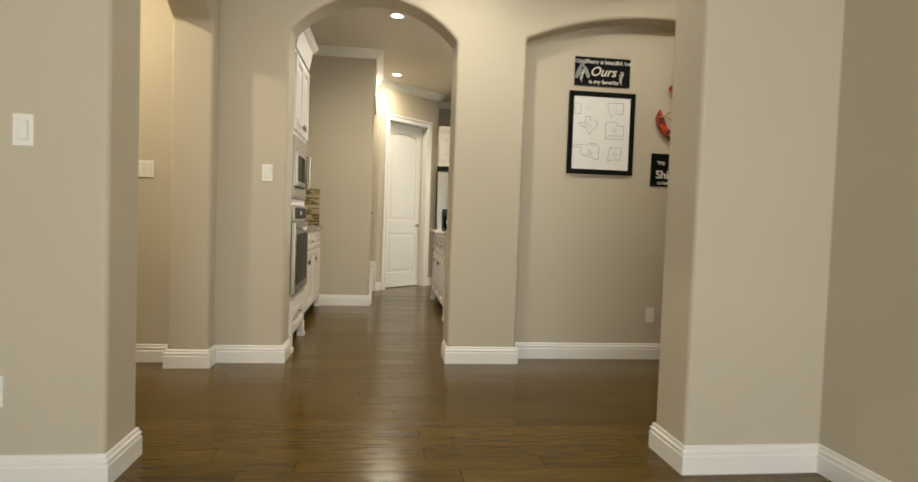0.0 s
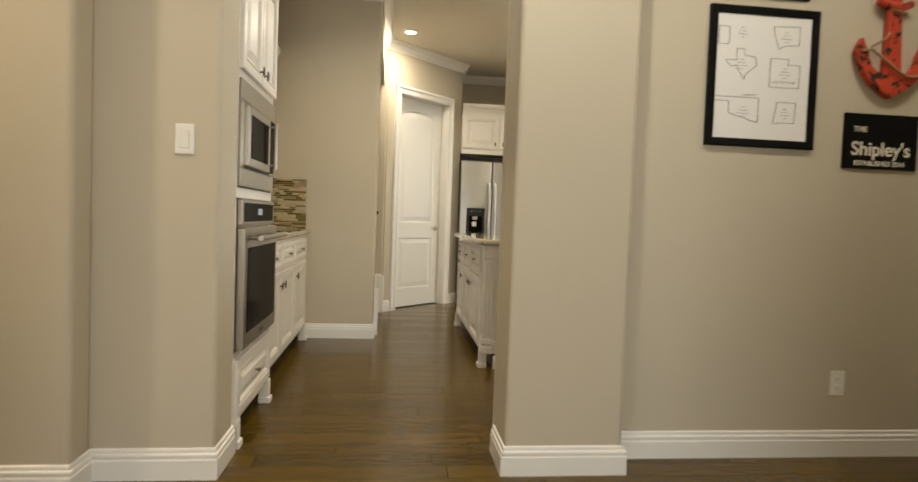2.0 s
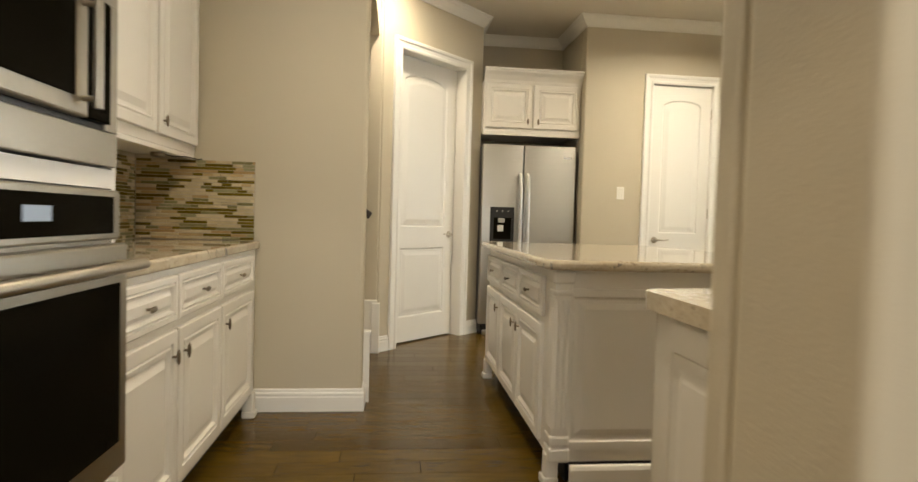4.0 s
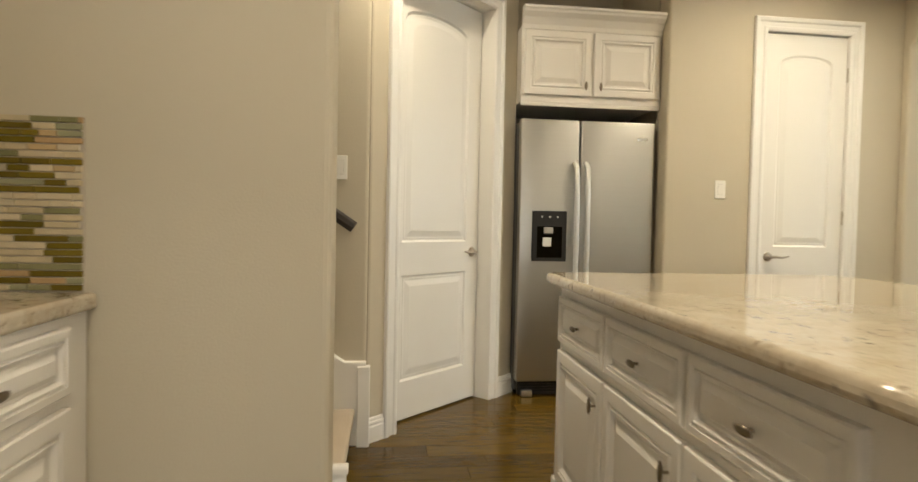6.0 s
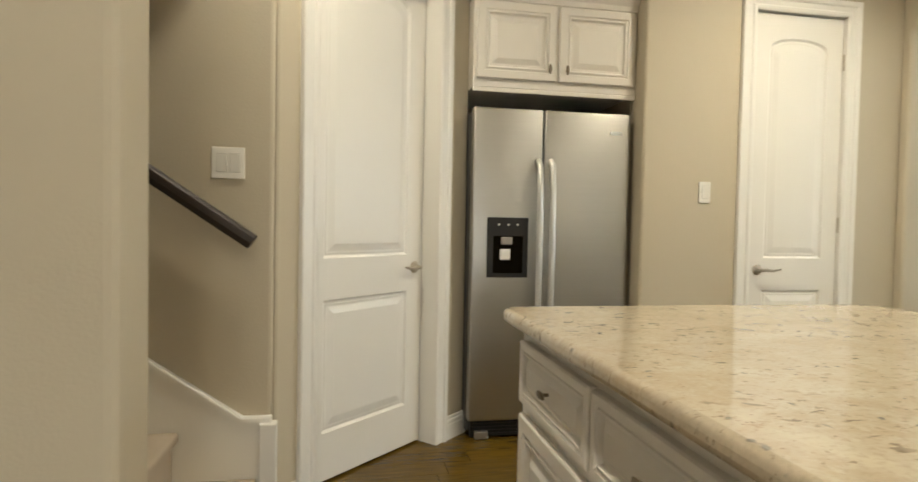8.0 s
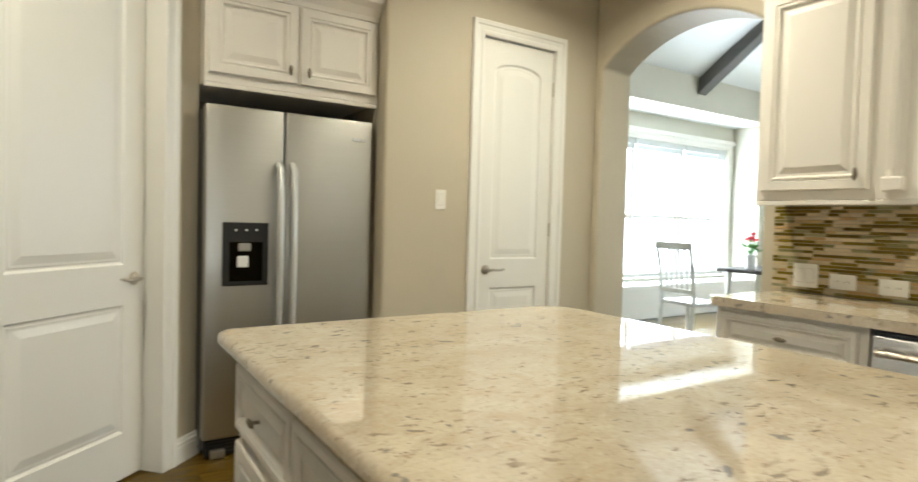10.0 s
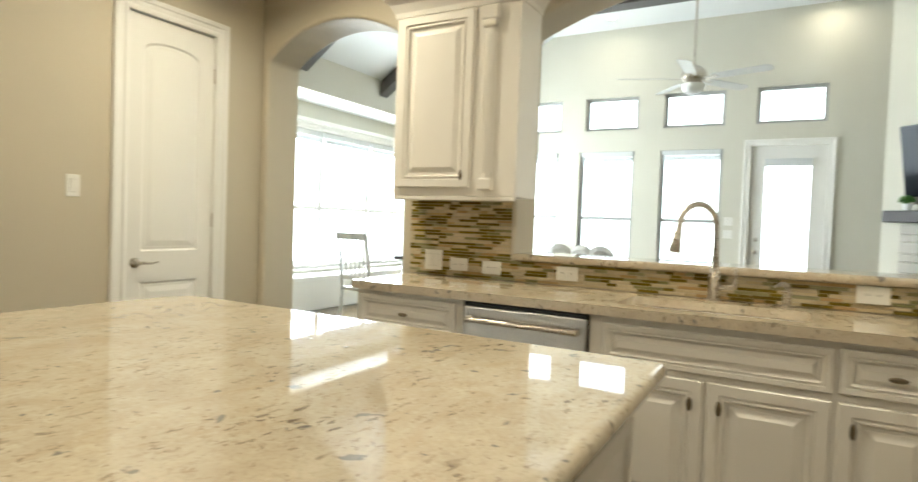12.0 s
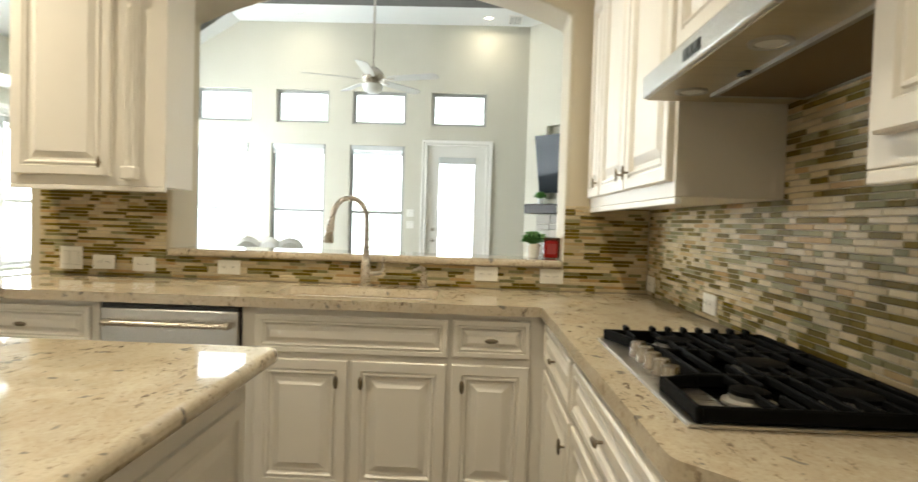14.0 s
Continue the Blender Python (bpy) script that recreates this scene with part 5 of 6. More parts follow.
text_mesh("Ours", 0.098, TXT @ Matrix.Translation((0.0, -0.002, 0.013)), SIGNWHITE, sg, 0.001, 0.35)
text_mesh("is my favorite", 0.043, TXT @ Matrix.Translation((0.01, -0.077, 0.013)), SIGNWHITE, sg, 0.0006)
for sx in (-1, 1):
    bm = bmesh.new()
    for k in range(4):
        a0 = 0.5 + 0.7 * k
        tube([(sx * 0.155 + 0.028 * math.cos(a0 + 0.4 * j) * (j / 5), -0.013, -0.02 + 0.04 * math.sin(a0 + 0.4 * j) * (j / 5) - 0.01 * k) for j in range(6)], [0.002, 0.005, 0.006, 0.005, 0.003, 0.001], 6, bm)
    part("flourish", bm, SIGNWHITE, sg)

bow = bmesh.new()
for a in (25, 155, -60, -110):
    d = Vector((math.cos(radians(a)), 0, math.sin(radians(a))))
    n = Vector((-d.z, 0, d.x))
    c0 = Vector((-0.17, -0.018, 0.055))
    reach = 0.055 if a > 0 else 0.12
    vs = [bow.verts.new(c0 + d * reach * f + n * w * sgn + Vector((0, -0.012 * math.sin(3.1 * f), 0))) for f, w in ((0, 0.004), (0.5, 0.017), (1.0, 0.012)) for sgn in (-1, 1)]
    bow.faces.new((vs[0], vs[1], vs[3], vs[2]))
    bow.faces.new((vs[2], vs[3], vs[5], vs[4]))
bmesh.ops.solidify(bow, geom=bow.faces[:], thickness=0.002)
part("ribbon_bow", bow, FABRIC, sg, "sheer grey ribbon bow")

sg = thing("wall_sign", "small black family name board with cream lettering", "sign", 2.122, NY, 1.473)
part("board", rbox(-0.186, 0.186, -0.012, 0, -0.126, 0.126, 0.003), SIGNBLACK, sg)
text_mesh("THE", 0.036, TXT @ Matrix.Translation((-0.108, 0.052, 0.013)), SIGNWHITE, sg, 0.0004)
text_mesh("Shipley's", 0.088, TXT @ Matrix.Translation((0.0, -0.038, 0.013)), SIGNWHITE, sg, 0.0012)
text_mesh("ESTABLISHED 2014", 0.031, TXT @ Matrix.Translation((-0.005, -0.102, 0.013)), SIGNWHITE, sg, 0.0003)

pf = thing("picture_frame", "black framed print of six hand-drawn map outlines", "picture", 1.524, NY, 1.729)
PW, PH = 0.259, 0.310
bm = sweep([(-PW, -PH), (PW, -PH), (PW, PH), (-PW, PH)], [(0, 0), (0, 0.018), (0.006, 0.022), (0.032, 0.018), (0.036, 0.012), (0.036, 0)], TXT, closed=True)
part("moulding", bm, SIGNBLACK, pf)
part("print", box(-PW + 0.03, PW - 0.03, -0.010, -0.002, -PH + 0.03, PH - 0.03), PAPER, pf, "white paper print")
STATES = [
    (-0.105, 0.055, 0.16, [(.35, 1), (.35, .62), (0, .62), (.18, .4), (.3, .45), (.42, .3), (.6, 0), (.66, .2), (1, .5), (.92, .75), (.6, .78), (.58, 1)]),
    (0.105, 0.025, 0.15, [(0, 0), (1, 0), (1, .8), (.6, .8), (.6, 1), (0, 1)]),
    (-0.085, -0.155, 0.15, [(-.5, 1), (1, 1), (1, .15), (.75, .2), (.5, .3), (.25, .35), (.02, .45), (0, .85), (-.5, .85)]),
    (0.115, -0.155, 0.12, [(0, .05), (.2, .05), (.2, .1), (.9, .1), (.95, 1), (.15, 1)]),
    (0.105, 0.185, 0.13, [(0, .9), (1, .95), (1, .2), (.4, .15), (.25, 0), (.05, .5)]),
    (-0.105, 0.195, 0.13, [(-.4, .7), (0, .7), (0, 0), (-.4, 0)]),
]
for cx, cz, size, pts in STATES:
    bm = bmesh.new()
    loop = [(cx + (u - 0.5) * size * 0.95, -0.0105, cz + (v - 0.5) * size * 0.85) for u, v in pts]
    for p, q in zip(loop, loop[1:] + loop[:1]):
        tube([p, q], 0.0015, 4, bm)
    for k in range(4):
        w = size * (0.15 + 0.12 * ((k * 7) % 3))
        box(cx - w * 0.5, cx + w * 0.5, -0.0108, -0.010, cz + 0.02 - 0.014 * k, cz + 0.0215 - 0.014 * k, bm)
    part("map_outline", bm, INK, pf, "thin grey drawn outline")
for sx, sz, step, lift, r in ((-0.09, -0.083, 0.007, 0.006, 0.0018), (0.05, -0.02, 0.012, 0.011, 0.0016)):
    part("script", tube([(sx + step * k, -0.0106, sz + lift * (k % 2)) for k in range(10)], r, 4), INK, pf)

an = thing("wall_anchor", "distressed red wooden anchor wrapped with rope, hung on the wall", "wall decoration", 2.133, NY, 1.960)
part("shank", prism([(-0.047, -0.205), (0.047, -0.205), (0.037, -0.05), (0.028, 0.185), (-0.028, 0.185), (-0.037, -0.05)], -0.045, -0.008, UP), REDPAINT, an, bevel=0.012)
bm = tube([(-0.085, -0.03, 0.142), (-0.03, -0.034, 0.118), (0.03, -0.034, 0.118), (0.08, -0.03, 0.138)], [0.017, 0.021, 0.021, 0.017], 10)
part("stock", bm, REDPAINT, an, smooth=True)
part("ring", tube([(0.028 * math.sin(2 * math.pi * k / 16), -0.026, 0.228 + 0.030 * math.cos(2 * math.pi * k / 16)) for k in range(17)], 0.015, 8), REDPAINT, an, smooth=True)
for sx in (-1, 1):
    pts = [(0, -0.293), (0.05, -0.266), (0.10, -0.232), (0.138, -0.192), (0.165, -0.145), (0.181, -0.092), (0.172, -0.058), (0.154, -0.026), (0.140, -0.060), (0.124, -0.092),
           (0.118, -0.122), (0.102, -0.152), (0.078, -0.174), (0.046, -0.188), (0, -0.195)]
    part("fluke", prism([(sx * a, b) for a, b in pts], -0.043, -0.008, UP), REDPAINT, an, bevel=0.006)
rp = [(-0.165, -0.055, -0.09), (-0.12, -0.055, -0.085), (-0.06, -0.055, -0.12), (0.0, -0.058, -0.17), (0.06, -0.055, -0.195), (0.11, -0.055, -0.19), (0.165, -0.05, -0.12)]
bm = tube(rp, 0.006, 8)
tube([(-0.03, -0.052, 0.10), (0.035, -0.055, 0.085), (0.035, -0.02, 0.08)], 0.005, 8, bm)
tube([(-0.12, -0.05, -0.07), (-0.05, -0.045, -0.03), (-0.03, -0.05, 0.0)], 0.005, 8, bm)
part("rope", bm, ROPE, an, "twisted jute rope", smooth=True)

wall_plate(-0.895, 3.79, 1.313, "-y")
wall_plate(-1.690, 3.80, 1.305, "-y", 2)
wall_plate(-1.385, 1.92, 1.31, "-y")
wall_plate(-1.482, 1.92, 0.358, "-y", 1, "outlet")
wall_plate(1.985, NY, 0.346, "-y", 1, "outlet")
wall_plate(1.963, 8.482, 1.336, "-y")
wall_plate(-0.372, 7.85, 1.347, "-y", 2)
wall_plate(XW - 0.012, 7.008, 0.996, "-x", 2)
for yy, zz in ((6.84, 0.980), (6.634, 0.975), (6.201, 0.974), (4.912, 0.984), (4.590, 0.982)):
    wall_plate(XW - 0.012, yy, zz, "-x", 1, "outlet", True)
wall_plate(2.40, YR + 0.0085, 0.970, "+y", 1, "outlet", True)
wall_plate(3.12, YR + 0.0085, 0.968, "+y", 1, "outlet", True)
wall_plate(-1.418, 5.88, 1.07, "+x", 1, "outlet")


def downlight(x, y, z):
    ob = thing("recessed_downlight", "round white recessed ceiling downlight, lit; some added out of view", "ceiling light", x, y, z, group="recessed downlights")
    part("trim_ring", lathe([(0.052, 0), (0.050, -0.006), (0.075, -0.008), (0.085, -0.004), (0.085, 0)], 28), TRIM, ob, smooth=True)
    part("lens", lathe([(0.052, 0), (0.050, -0.004), (0.01, -0.005)], 24), CAN, ob, "glowing lens")
    return ob


# Fixtures for all cans, including those added out of view.
for cx, cy in KITCHEN_CANS + HALL_CANS:
    downlight(cx, cy, H)
for cx, cy in LIVING_CANS:
    downlight(cx, cy, LH)

# ---- living room and nook things ----
GLASS = bpy.data.materials.new("clear_window_glass")
GLASS.use_nodes = True
gb = GLASS.node_tree.nodes["Principled BSDF"]
gb.inputs["Transmission Weight"].default_value, gb.inputs["Roughness"].default_value, gb.inputs["IOR"].default_value = 1.0, 0.0, 1.1


def window(name, m, w, z0, z1, split=True, blind=True, sash=SASH):
    """Sash window; m: x along the wall, +y outwards."""
    ob = tagged(new(name), "white sash window with bright daylight behind it", "window", kind="structure")
    ob.matrix_world = m
    bm2 = bmesh.new()
    t = 0.045
    box(0, t, 0.06, 0.12, z0, z1, bm2)
    box(w - t, w, 0.06, 0.12, z0, z1, bm2)
    box(t, w - t, 0.06, 0.12, z0, z0 + t, bm2)
    box(t, w - t, 0.06, 0.12, z1 - t, z1, bm2)
    part("window_frame", bm2, sash, ob)
    zs = [z0 + t, z1 - t]
    if split:
        zm = z0 + (z1 - z0) * 0.44
        part("meeting_rail", box(t, w - t, 0.055, 0.115, zm - 0.025, zm + 0.025), sash, ob)
        zs = [z0 + t, zm - 0.025, zm + 0.025, z1 - t]
    for a, b in zip(zs[::2], zs[1::2]):
        pn = part("pane", box(t, w - t, 0.085, 0.089, a, b), GLASS, ob)
        pn.visible_shadow = False
    if split:
        part("window_sill", rbox(-0.03, w + 0.03, -0.03, 0.06, z0 - 0.03, z0, 0.004), TRIM, ob)
    if blind:
        bl2 = part("blind", rbox(0.02, w - 0.02, 0.0, 0.05, z1 - 0.075, z1 - 0.002, 0.006), BLIND, ob, "raised white blind")
        for k in range(5):
            part("slat", rbox(0.03, w - 0.03, 0.004, 0.048, z1 - 0.092 - 0.014 * k, z1 - 0.084 - 0.014 * k, 0.002, 1), BLIND, bl2)
    return ob


EAST = Matrix(((0, 1, 0, LX), (-1, 0, 0, 0), (0, 0, 1, 0), (0, 0, 0, 1)))
n_w = 0
for lo_y, hi_y in WINS:
    n_w += 1
    window("window_%d" % n_w, Matrix.Translation((0, hi_y, 0)) @ EAST, hi_y - lo_y, 0.55, 2.375)
for lo_y, hi_y in TRANS:
    n_w += 1
    window("window_%d" % n_w, Matrix.Translation((0, hi_y, 0)) @ EAST, hi_y - lo_y, 2.70, 3.205, False, False)
for k in range(3):
    n_w += 1
    window("window_%d" % n_w, Matrix.Translation((5.53 + 1.05 * k, 11.0, 0)), 1.049, 0.50, 2.405, sash=TRIM)

bay = tagged(new("bay_trim"), "white moulded casing round the bay windows", "trim", kind="structure")
part("casing", sweep([(5.53, 0.50), (5.53, 2.405), (8.68, 2.405), (8.68, 0.50)], CASING, Matrix.Translation((0, 11.0, 0)) @ TXT), TRIM, bay)
part("head_moulding", rbox(5.42, 8.80, 10.94, 11.0, 2.49, 2.55, 0.01), TRIM, bay)
part("seat", rbox(5.41, 8.82, 10.56, 11.0, 0.0, 0.44, 0.01), TRIM, bay, "white window seat")
pd = tagged(new("door_4"), "white glazed patio door with a raised blind, closed", "door", kind="structure")
pd.matrix_world = Matrix.Translation((0, DOOR_Y[1], 0)) @ EAST
pw = DOOR_Y[1] - DOOR_Y[0]
bm = bmesh.new()
box(0.002, 0.18, 0.03, 0.075, 0.01, 2.398, bm)
box(pw - 0.18, pw - 0.002, 0.03, 0.075, 0.01, 2.398, bm)
box(0.18, pw - 0.18, 0.03, 0.075, 0.01, 0.30, bm)
box(0.18, pw - 0.18, 0.03, 0.075, 2.22, 2.398, bm)
sl = part("door_slab", bm, TRIM, pd)
pn = part("pane", box(0.18, pw - 0.18, 0.05, 0.055, 0.30, 2.22), GLASS, sl)
pn.visible_shadow = False
part("blind", rbox(0.17, pw - 0.17, 0.0, 0.03, 2.125, 2.225, 0.005), BLIND, sl)
part("casing", sweep([(0, 0), (0, 2.40), (pw, 2.40), (pw, 0)], CASING, TXT), TRIM, pd)
for kz in (0.95, 1.12):
    part("door_handle", lathe([(0.03, 0.0), (0.03, 0.006), (0.012, 0.015), (0.022, 0.045), (0.005, 0.055)], 14, None, Matrix.Translation((0.10, 0.03, kz)) @ Matrix.Rotation(radians(90), 4, "X")), NICKEL, sl, smooth=True)
wall_plate(LX, 6.0, 1.36, "-x", 2)
wall_plate(LX, 6.0, 1.18, "-x", 2)

fan = thing("ceiling_fan", "brushed nickel ceiling fan with pale blades and glass bowl", "ceiling fan", 7.0, 6.205, -0.065)
part("downrod", tube([(0, 0, 3.02), (0, 0, LH + 0.065)], 0.012, 10), NICKEL, fan)
part("canopy", lathe([(0.02, LH - 0.035), (0.06, LH + 0.005), (0.07, LH + 0.065)], 18), NICKEL, fan, smooth=True)
part("motor", lathe([(0.02, 3.04), (0.06, 3.03), (0.12, 2.98), (0.135, 2.93), (0.12, 2.89), (0.08, 2.86), (0.08, 2.83)], 24), NICKEL, fan, smooth=True)
part("lamp_bowl", lathe([(0.115, 2.84), (0.118, 2.81), (0.10, 2.77), (0.06, 2.745), (0.01, 2.735)], 24), PENDANT, fan, "frosted glass bowl", smooth=True)
part("pull_chain", tube([(0.05, 0.02, 2.83), (0.05, 0.02, 2.45)], 0.003, 6), NICKEL, fan)
for k in range(5):
    a = radians(37 + 72 * k)
    m = Matrix.Rotation(a, 4, "Z") @ Matrix.Translation((0, 0, 2.90)) @ Matrix.Rotation(radians(-12), 4, "X")
    pts = [(0.20, -0.05), (0.32, -0.065), (0.74, -0.07), (0.79, -0.04), (0.79, 0.04), (0.74, 0.07), (0.32, 0.065), (0.20, 0.05)]
    bl = part("blade", prism(pts, -0.004, 0.004, m), material("washed_blade", (0.55, 0.54, 0.50), 0.4, vary=0.1) if k == 0 else bpy.data.materials["washed_blade"], fan)
    part("blade_arm", rbox(0.08, 0.26, -0.018, 0.018, -0.012, -0.004, 0.003), NICKEL, bl)
    bl.children[0].data.transform(m)

# fireplace side
# the wall across the corner: local x runs along it, -y into the room
fp = thing("fireplace", "pale stone corner fireplace with a dark wooden mantel", "fireplace")
fp.matrix_world = FT
random.seed(5)
zz = 0.0
while zz < 1.37:
    hh = random.uniform(0.08, 0.15)
    xx = 0.30
    while xx < 1.55:
        ww = random.uniform(0.15, 0.38)
        part("stone", rbox(xx + 0.004, min(xx + ww, 1.65) - 0.004, -0.08 - random.uniform(0, 0.02), -0.001, zz + 0.004, min(zz + hh, 1.397) - 0.004, 0.008, 1), STONE, fp)
        xx += ww
    zz += hh
part("mantel", rbox(0.19, 1.72, -0.24, -0.001, 1.40, 1.54, 0.012), DARKWOOD, fp, "dark stained wooden mantel")
tv = thing("television", "flat black television mounted above the mantel, switched off", "television")
tv.matrix_world = FT @ pose(1.01, -0.12, 2.12, 10)
part("bezel", rbox(-0.68, 0.68, -0.025, 0.02, -0.42, 0.42, 0.006), BLACK, tv)
part("screen", box(-0.665, 0.665, -0.029, -0.0252, -0.405, 0.405), SCREEN, tv, "dark glossy screen")
part("wall_mount", box(-0.15, 0.15, 0.02, 0.23, -0.12, 0.12), BLACK, tv)


def leafy(name, label, x, y, z, pot_r, pot_h, spread, n, seed, pot_mat=CERAMIC, flowers=False, size=0.035):
    ob = thing(name, label, "plant", x, y, z)
    part("pot", lathe([(pot_r * 0.75, 0), (pot_r * 0.8, 0.004), (pot_r, pot_h), (pot_r * 0.9, pot_h), (pot_r * 0.85, pot_h - 0.015)], 20), pot_mat, ob, smooth=True)
    rnd = random.Random(seed)
    lv, st2 = bmesh.new(), bmesh.new()
    for k in range(n):
        a, e = rnd.uniform(0, 6.283), rnd.uniform(0.25, 1.45)
        r = spread * rnd.uniform(0.5, 1.0)
        tip = Vector((r * math.cos(a) * math.cos(e), r * math.sin(a) * math.cos(e), pot_h + r * math.sin(e)))
        tube([(0, 0, pot_h - 0.01), tip * 0.5 + Vector((0, 0, pot_h * 0.5)), tip], 0.0016, 4, st2)
        m = Matrix.Translation(tip) @ Euler((rnd.uniform(-1, 1), rnd.uniform(-1, 1), a)).to_matrix().to_4x4()
        s2 = size * rnd.uniform(0.7, 1.2)
        vs = [lv.verts.new(m @ Vector(p)) for p in ((-s2, 0, 0), (0, -s2 * 0.55, s2 * 0.15), (s2, 0, -s2 * 0.1), (0, s2 * 0.55, s2 * 0.15), (0, 0, s2 * 0.05))]
        for i in range(4):
            lv.faces.new((vs[i], vs[(i + 1) % 4], vs[4]))
    part("leaves", lv, LEAF, ob)
    part("stems", st2, LEAF, ob)
    if flowers:
        for k in range(7):
            a = rnd.uniform(0, 6.283)
            c2 = Vector((0.07 * math.cos(a), 0.07 * math.sin(a), pot_h + spread * rnd.uniform(0.9, 1.35)))
            fb = bmesh.new()
            for j in range(9):
                m = Matrix.Translation(c2) @ Euler((rnd.uniform(-1.2, 1.2), rnd.uniform(-1.2, 1.2), rnd.uniform(0, 6.28))).to_matrix().to_4x4()
                vs = [fb.verts.new(m @ Vector(p)) for p in ((0, 0, 0), (0.022, -0.014, 0.012), (0.036, 0, 0.02), (0.022, 0.014, 0.012))]
                fb.faces.new(vs)
            part("flower", fb, PETAL, ob, "red blossom")
    return ob


leafy("potted_plant", "small green plant in a white pot on the granite ledge", 3.35, 4.668, 1.064, 0.035, 0.072, 0.066, 150, 3, size=0.016)
leafy("potted_plant", "tiny green plant in a white pot on the mantel", LX - 0.40 * 0.7071 - 0.12 * 0.7071, FY - 0.40 * 0.7071 + 0.12 * 0.7071, 1.541, 0.05, 0.08, 0.10, 60, 8)
jar = thing("candle_jar", "dark red square candle jar with a dark rim on the ledge", "jar", 3.35, 4.577, 1.064)
part("jar", rbox(-0.038, 0.038, -0.038, 0.038, 0.0, 0.096, 0.011, 3), REDGLAZE, jar, smooth=True)
part("rim", rbox(-0.042, 0.042, -0.042, 0.042, 0.094, 0.107, 0.005), material("dark_bronze_lid", (0.10, 0.05, 0.03), 0.4, 0.8), jar)
part("label", box(-0.0395, -0.0382, -0.024, 0.024, 0.022, 0.076), material("maroon_paper_label", (0.30, 0.03, 0.03), 0.6), jar, "printed paper label")


def dining_chair(x, y, turn):
    ob = thing("dining_chair", "white painted wooden slat-back dining chair", "chair", x, y, 0, turn, "chairs round the nook table")
    part("seat", rbox(-0.22, 0.22, -0.21, 0.21, 0.44, 0.475, 0.01), CERAMIC, ob)
    for sx in (-1, 1):
        part("leg", tube([(sx * 0.19, -0.18, 0), (sx * 0.195, -0.18, 0.44)], [0.016, 0.022], 8), CERAMIC, ob)
        part("back_post", tube([(sx * 0.20, 0.24, 0), (sx * 0.20, 0.19, 0.46), (sx * 0.205, 0.23, 0.80), (sx * 0.21, 0.29, 1.06)], 0.020, 8), CERAMIC, ob)
    part("top_rail", rbox(-0.23, 0.23, 0.265, 0.295, 0.99, 1.06, 0.008), CERAMIC, ob)
    part("lower_rail", rbox(-0.20, 0.20, 0.19, 0.215, 0.56, 0.60, 0.005), CERAMIC, ob)
    for k in range(5):
        sx = -0.13 + 0.065 * k
        part("slat", tube([(sx, 0.203, 0.59), (sx, 0.222, 0.78), (sx, 0.278, 1.0)], 0.011, 6), CERAMIC, ob)
    return ob


dining_chair(5.38, 9.20, 84)
tb = thing("dining_table", "dark wooden breakfast table with white legs", "table", 6.85, 9.05, 0)
part("tabletop", rbox(-0.55, 0.75, -0.50, 0.50, 0.72, 0.76, 0.01), DARKWOOD, tb)
for sx in (-0.45, 0.65):
    for sy in (-0.4, 0.4):
        part("leg", tube([(sx, sy, 0), (sx, sy, 0.72)], [0.025, 0.035], 10), CERAMIC, tb)
leafy("flower_vase", "white vase of red flowers on the breakfast table", 6.48, 9.25, 0.76, 0.06, 0.16, 0.17, 60, 11, flowers=True, size=0.03)
part_clock = thing("wall_clock", "large round black wall clock", "clock", 4.82, 10.398, 1.90)
part("rim", lathe([(0.30, 0.0), (0.30, 0.03), (0.27, 0.035), (0.26, 0.02)], 40, None, TXT), BLACK, part_clock, smooth=True)
part("dial", lathe([(0.262, 0.018), (0.01, 0.019)], 40, None, TXT), PAPER, part_clock, "pale clock dial")
bm = box(-0.008, 0.008, -0.024, -0.021, -0.02, 0.19)
box(-0.02, 0.14, -0.028, -0.025, -0.008, 0.008, bm)
part("pointers", bm, BLACK, part_clock)

sofa = thing("sofa", "grey fabric sofa with its back to the kitchen", "sofa", 7.4, 7.42, 0)
part("base", rbox(-0.45, 0.45, -1.0, 1.0, 0.08, 0.45, 0.05, 3), FABRIC, sofa, smooth=True)
part("backrest", rbox(-0.50, -0.25, -1.0, 1.0, 0.30, 0.86, 0.06, 3), FABRIC, sofa, smooth=True)
for sy in (-1.08, 0.92):
    part("arm", rbox(-0.45, 0.45, sy, sy + 0.16, 0.08, 0.62, 0.05, 3), FABRIC, sofa, smooth=True)
for sy in (-0.5, 0.5):
    part("cushion", rbox(-0.20, 0.45, sy - 0.48, sy + 0.48, 0.44, 0.58, 0.05, 3), FABRIC, sofa, smooth=True)
for k, (py, tilt) in enumerate(((0.22, 18), (-0.08, -12), (-0.30, 15))):
    pl = thing("throw_pillow", "striped grey and white throw pillow on the sofa", "pillow", 7.26, 7.50 + py, 0.82, tilt, "throw pillows")
    bm = lathe([(0.02, -0.09), (0.13, -0.07), (0.175, 0.0), (0.13, 0.07), (0.02, 0.09)], 24, None, Matrix.Rotation(radians(80), 4, "Y"))
    part("pillow", bm, STRIPE, pl, smooth=True)
vent = thing("ceiling_vent", "white slatted ceiling air vent", "vent", 9.0, 4.5, LH)
